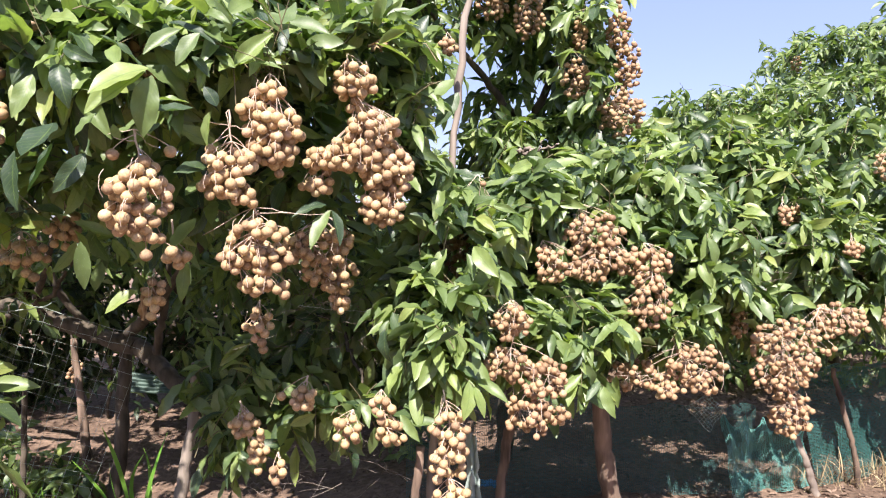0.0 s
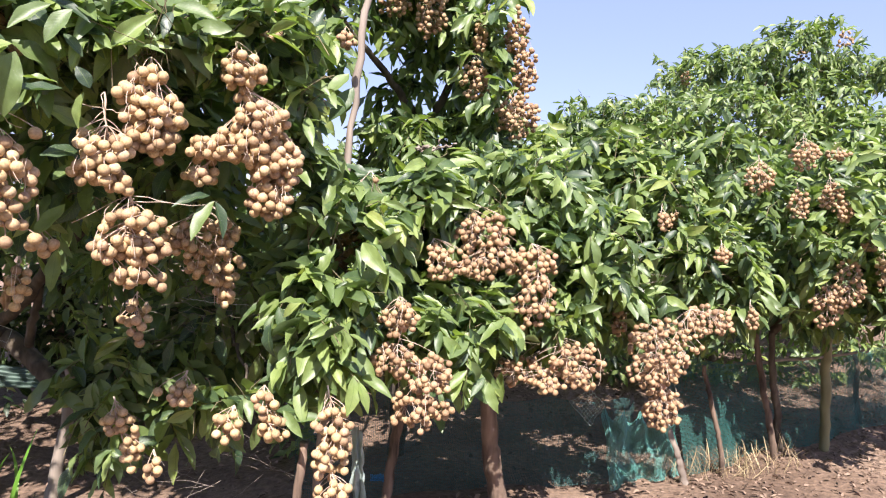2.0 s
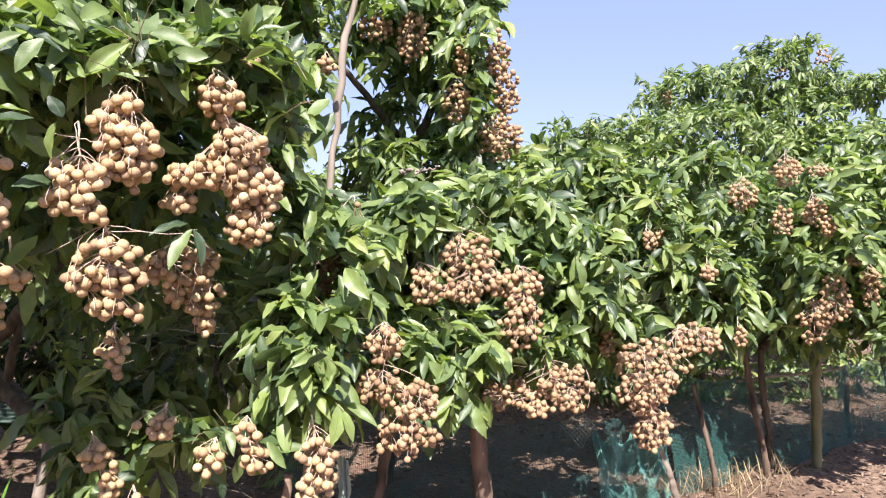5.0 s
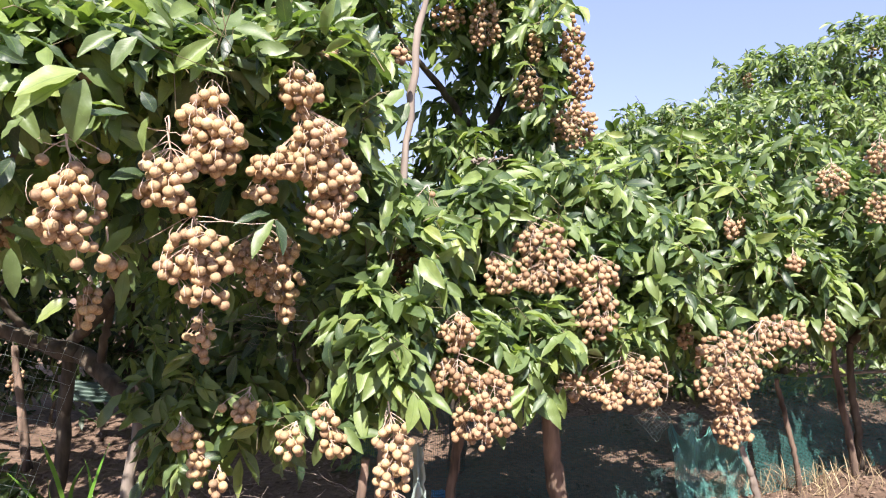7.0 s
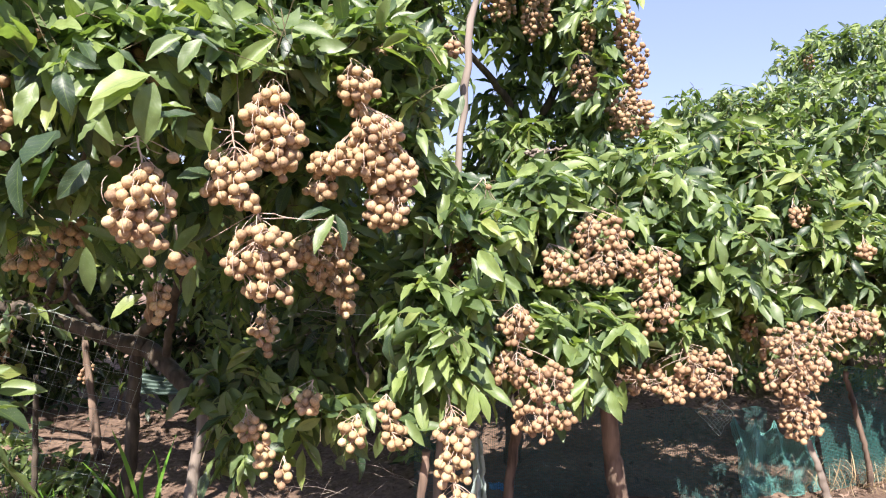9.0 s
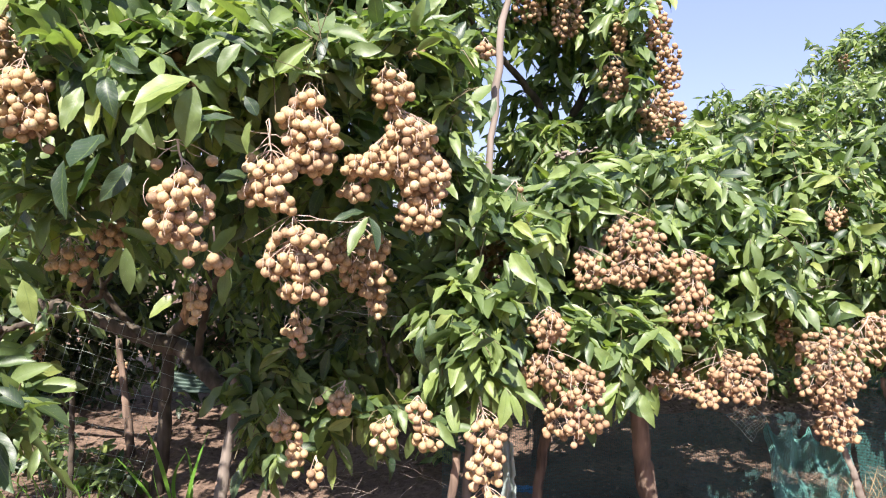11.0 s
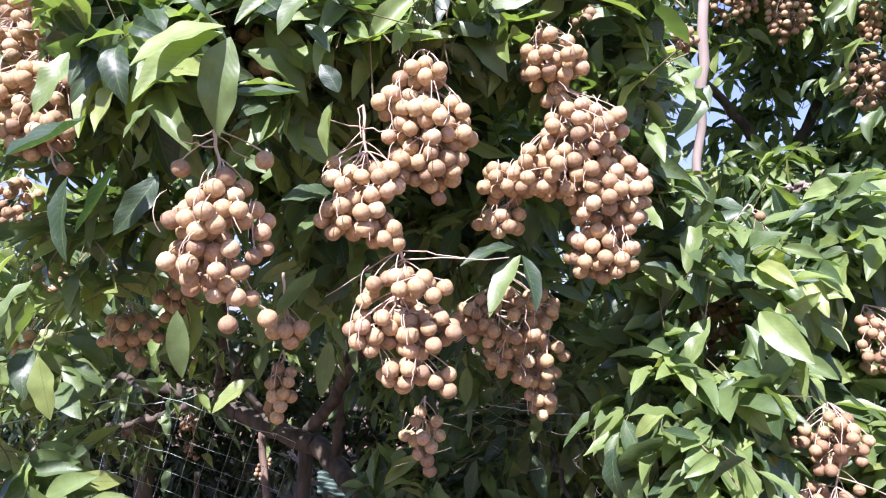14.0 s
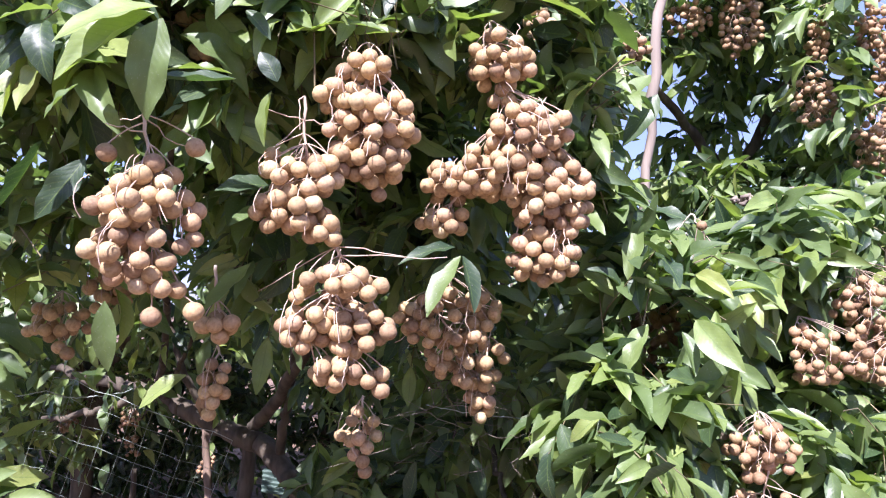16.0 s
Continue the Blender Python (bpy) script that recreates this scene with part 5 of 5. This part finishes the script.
net("wire_mesh_scrap", "crumpled scrap of chicken wire", [(1.114, 2.877, 0.454), (1.197, 2.875, 0.370), (1.106, 2.822, 0.290), (1.030, 2.875, 0.378)], 9, 8, 0.0009, NET_WHITE, 5, 0.02, "wire mesh")


def sheet(name, label, corners, mat, seed, category, crumple=0.012, n=12):
    """A crumpled sheet of plastic with a real thickness."""
    rng = np.random.default_rng(seed)
    tl, tr, br, bl = [np.array(c, float) for c in corners]
    u, v = np.meshgrid(np.linspace(0, 1, n), np.linspace(0, 1, n), indexing="ij")
    p = ((1 - u) * (1 - v))[..., None] * tl + (u * (1 - v))[..., None] * tr + (u * v)[..., None] * br + ((1 - u) * v)[..., None] * bl
    p = p + rng.normal(0, crumple * 0.3, p.shape)
    p[..., 1] += crumple * (np.sin(u * 11 + seed) + np.sin(v * 7 + u * 4))
    back = p + np.array([0, 0.0012, 0])
    flat = np.concatenate([p.reshape(-1, 3), back.reshape(-1, 3)])
    i, j = np.meshgrid(np.arange(n - 1), np.arange(n - 1), indexing="ij")
    q = np.stack([i * n + j, (i + 1) * n + j, (i + 1) * n + j + 1, i * n + j + 1], -1).reshape(-1, 4)
    return tagged(part(name, mesh_of(name, flat, np.vstack([q, q[:, ::-1] + n * n])), mat), label, category)


sheet("plastic_sheet", "torn strip of milky plastic hanging beside the low fruit", [(0.073, 2.079, 0.516), (0.100, 2.079, 0.511), (0.118, 2.071, 0.283), (0.076, 2.071, 0.283)], BAG, 1, "plastic sheet")
sheet("plastic_tape", "scrap of bright blue plastic tape on the soil", [(0.165, 2.914, 0.053), (0.246, 2.914, 0.053), (0.246, 2.912, 0.024), (0.165, 2.912, 0.024)], BLUE, 2, "plastic tape", 0.006)


sheet("withered_leaf", "curled tan withered leaf caught in the shade", [(-0.140, 2.410, 0.815), (-0.100, 2.420, 0.820), (-0.105, 2.410, 0.755), (-0.145, 2.415, 0.750)], DRY_LEAF, 4, "withered leaf", 0.006)
sheet("withered_leaf", "curled tan withered leaf caught in the shade", [(-0.245, 2.360, 0.770), (-0.190, 2.370, 0.765), (-0.195, 2.365, 0.730), (-0.235, 2.370, 0.735)], DRY_LEAF, 5, "withered leaf", 0.008)
sheet("withered_leaf", "long brown withered leaf hanging beside a fruit cluster", [(-0.800, 1.800, 0.985), (-0.775, 1.805, 0.985), (-0.785, 1.800, 0.900), (-0.800, 1.805, 0.900)], DRY_LEAF, 6, "withered leaf", 0.006)
wire("water_pipe", "pale blue plastic water pipe lying on the soil", [(-3.75, 4.50, -0.165), (-3.30, 4.43, -0.165), (-2.95, 4.47, -0.165)], 0.018, PIPE, 7, "pipe", 0.004)


# ---- on the ground ----
def scatter(name, label, category, x0, x1, y0, y1, count, length, mat, seed, shapes=SHAPES, upright=False, slim=0.023):
    """Loose blades or leaves lying on, or standing in, the soil."""
    rng = np.random.default_rng(seed)
    at = np.stack([rng.uniform(x0, x1, count), rng.uniform(y0, y1, count), np.zeros(count)], -1)
    at[:, 2] = ground_height(at[:, 0], at[:, 1]) - 0.004
    size = length * rng.uniform(0.5, 1.3, count)
    if upright:
        axis = rng.normal(0, 0.45, (count, 3)) + (0, 0, 1.0)
        turn, wide = frames_of(axis, rng.normal(0, 1, (count, 3))), size * slim * rng.uniform(0.5, 1.1, count)
    else:
        axis = rng.normal(0, 1, (count, 3)) * (1, 1, 0.22)
        turn, wide = frames_of(axis, rng.normal(0, 0.4, (count, 3)) + (0, 0, 1)), size * rng.uniform(0.3, 0.45, count)
        at[:, 2] += 0.012
    pick = rng.integers(0, len(shapes), count)
    verts, faces, n = [], [], 0
    for k, (v, f, _) in enumerate(shapes):
        c = np.nonzero(pick == k)[0]
        w = np.einsum("nij,nvj->nvi", turn[c], v[None] * np.stack([size[c], wide[c], size[c]], -1)[:, None, :]) + at[c][:, None, :]
        verts.append(w.reshape(-1, 3))
        faces.append((f[None] + (np.arange(len(c)) * len(v))[:, None, None]).reshape(-1, 4) + n)
        n += len(c) * len(v)
    return tagged(part(name, mesh_of(name, np.vstack(verts), np.vstack(faces)), mat), label, category, kind="stuff")


scatter("leaf_litter", "dry brown fallen leaves over the soil", "leaf litter", -4.5, 5.5, 1.2, 6.5, 9000, 0.042, LITTER, 1, PLAIN_SHAPES)
scatter("leaf_litter", "dry curled leaves and chaff along the path", "leaf litter", 1.2, 5.0, 2.2, 5.0, 8000, 0.026, LITTER, 2)
for n, (x, y, wide, count) in enumerate([(1.85, 3.0, 0.12, 70), (2.1, 3.05, 0.16, 70), (1.6, 2.95, 0.12, 40), (3.6, 3.6, 0.15, 40)]):
    scatter("dry_grass", "tuft of bleached dry grass at the fence foot", "grass", x - wide, x + wide, y - 0.6 * wide, y + 0.6 * wide, count, 0.14, STRAW, 10 + n, BLADE_SHAPES, upright=True)
for n, (x, y, wide, count, tall) in enumerate([(-1.30, 2.9, 0.04, 9, 0.50), (-1.45, 2.9, 0.1, 14, 0.22), (-2.1, 3.3, 0.3, 60, 0.16)]):
    scatter("green_grass", "clump of fresh green grass under the near tree", "grass", x - wide, x + wide, y - 0.6 * wide, y + 0.6 * wide, count, tall, GRASS, 20 + n, BLADE_SHAPES, upright=True, slim=0.045)


def weed(x, y, tall, count, seed):
    low = float(ground_height(x, y))
    ob = thing("weed", "low broad-leaved green weed on the soil", "weed", "weeds", at=(x, y, low))
    w = Leaves()
    w.clump(x, y, low + 0.45 * tall, 0.5 * tall, 0.45 * tall, 0.5 * tall, count, seed, length=0.11, leaflets=5, inner=0.2, lift=0.4)
    w.finish(ob)
    limb("stem", ob, (x, y, low - 0.02), (x, y, low + 0.5 * tall), 0.006, 0.004, TWIG, seed)


for n, (x, y, tall, count) in enumerate([(-2.9, 2.9, 0.4, 22), (-2.3, 3.55, 0.34, 20), (-2.05, 3.45, 0.26, 16), (-1.85, 3.40, 0.22, 12), (-2.55, 3.6, 0.3, 16), (-0.2, 3.6, 0.4, 18)]):
    weed(x, y, tall, count, 300 + n)
def ribbed_sheet(corners, ribs, deep, mat):
    """A corrugated sheet: a wave across its width, with a real thickness."""
    tl, tr, br, bl = [np.array(c, float) for c in corners]
    n, m = 12, ribs * 8 + 1
    u, v = np.meshgrid(np.linspace(0, 1, n), np.linspace(0, 1, m), indexing="ij")
    p = ((1 - u) * (1 - v))[..., None] * tl + (u * (1 - v))[..., None] * tr + (u * v)[..., None] * br + ((1 - u) * v)[..., None] * bl
    out = unit(np.cross(tr - tl, bl - tl))
    p = p + out * (deep * np.sin(v * ribs * 2 * math.pi) + 0.02 * np.sin(u * 3))[..., None]
    flat = np.concatenate([p.reshape(-1, 3), (p + out * 0.0015).reshape(-1, 3)])
    i, j = np.meshgrid(np.arange(n - 1), np.arange(m - 1), indexing="ij")
    q = np.stack([i * m + j, (i + 1) * m + j, (i + 1) * m + j + 1, i * m + j + 1], -1).reshape(-1, 4)
    return tagged(part("roof_sheet", mesh_of("roof_sheet", flat, np.vstack([q, q[:, ::-1] + n * m])), mat), "weathered grey-green corrugated sheet beyond the trees", "roof sheet")


ribbed_sheet([(-1.97, 4.264, 0.235), (-1.66, 4.284, 0.205), (-1.62, 4.20, 0.120), (-1.93, 4.18, 0.125)], 5, 0.010, ROOFING)
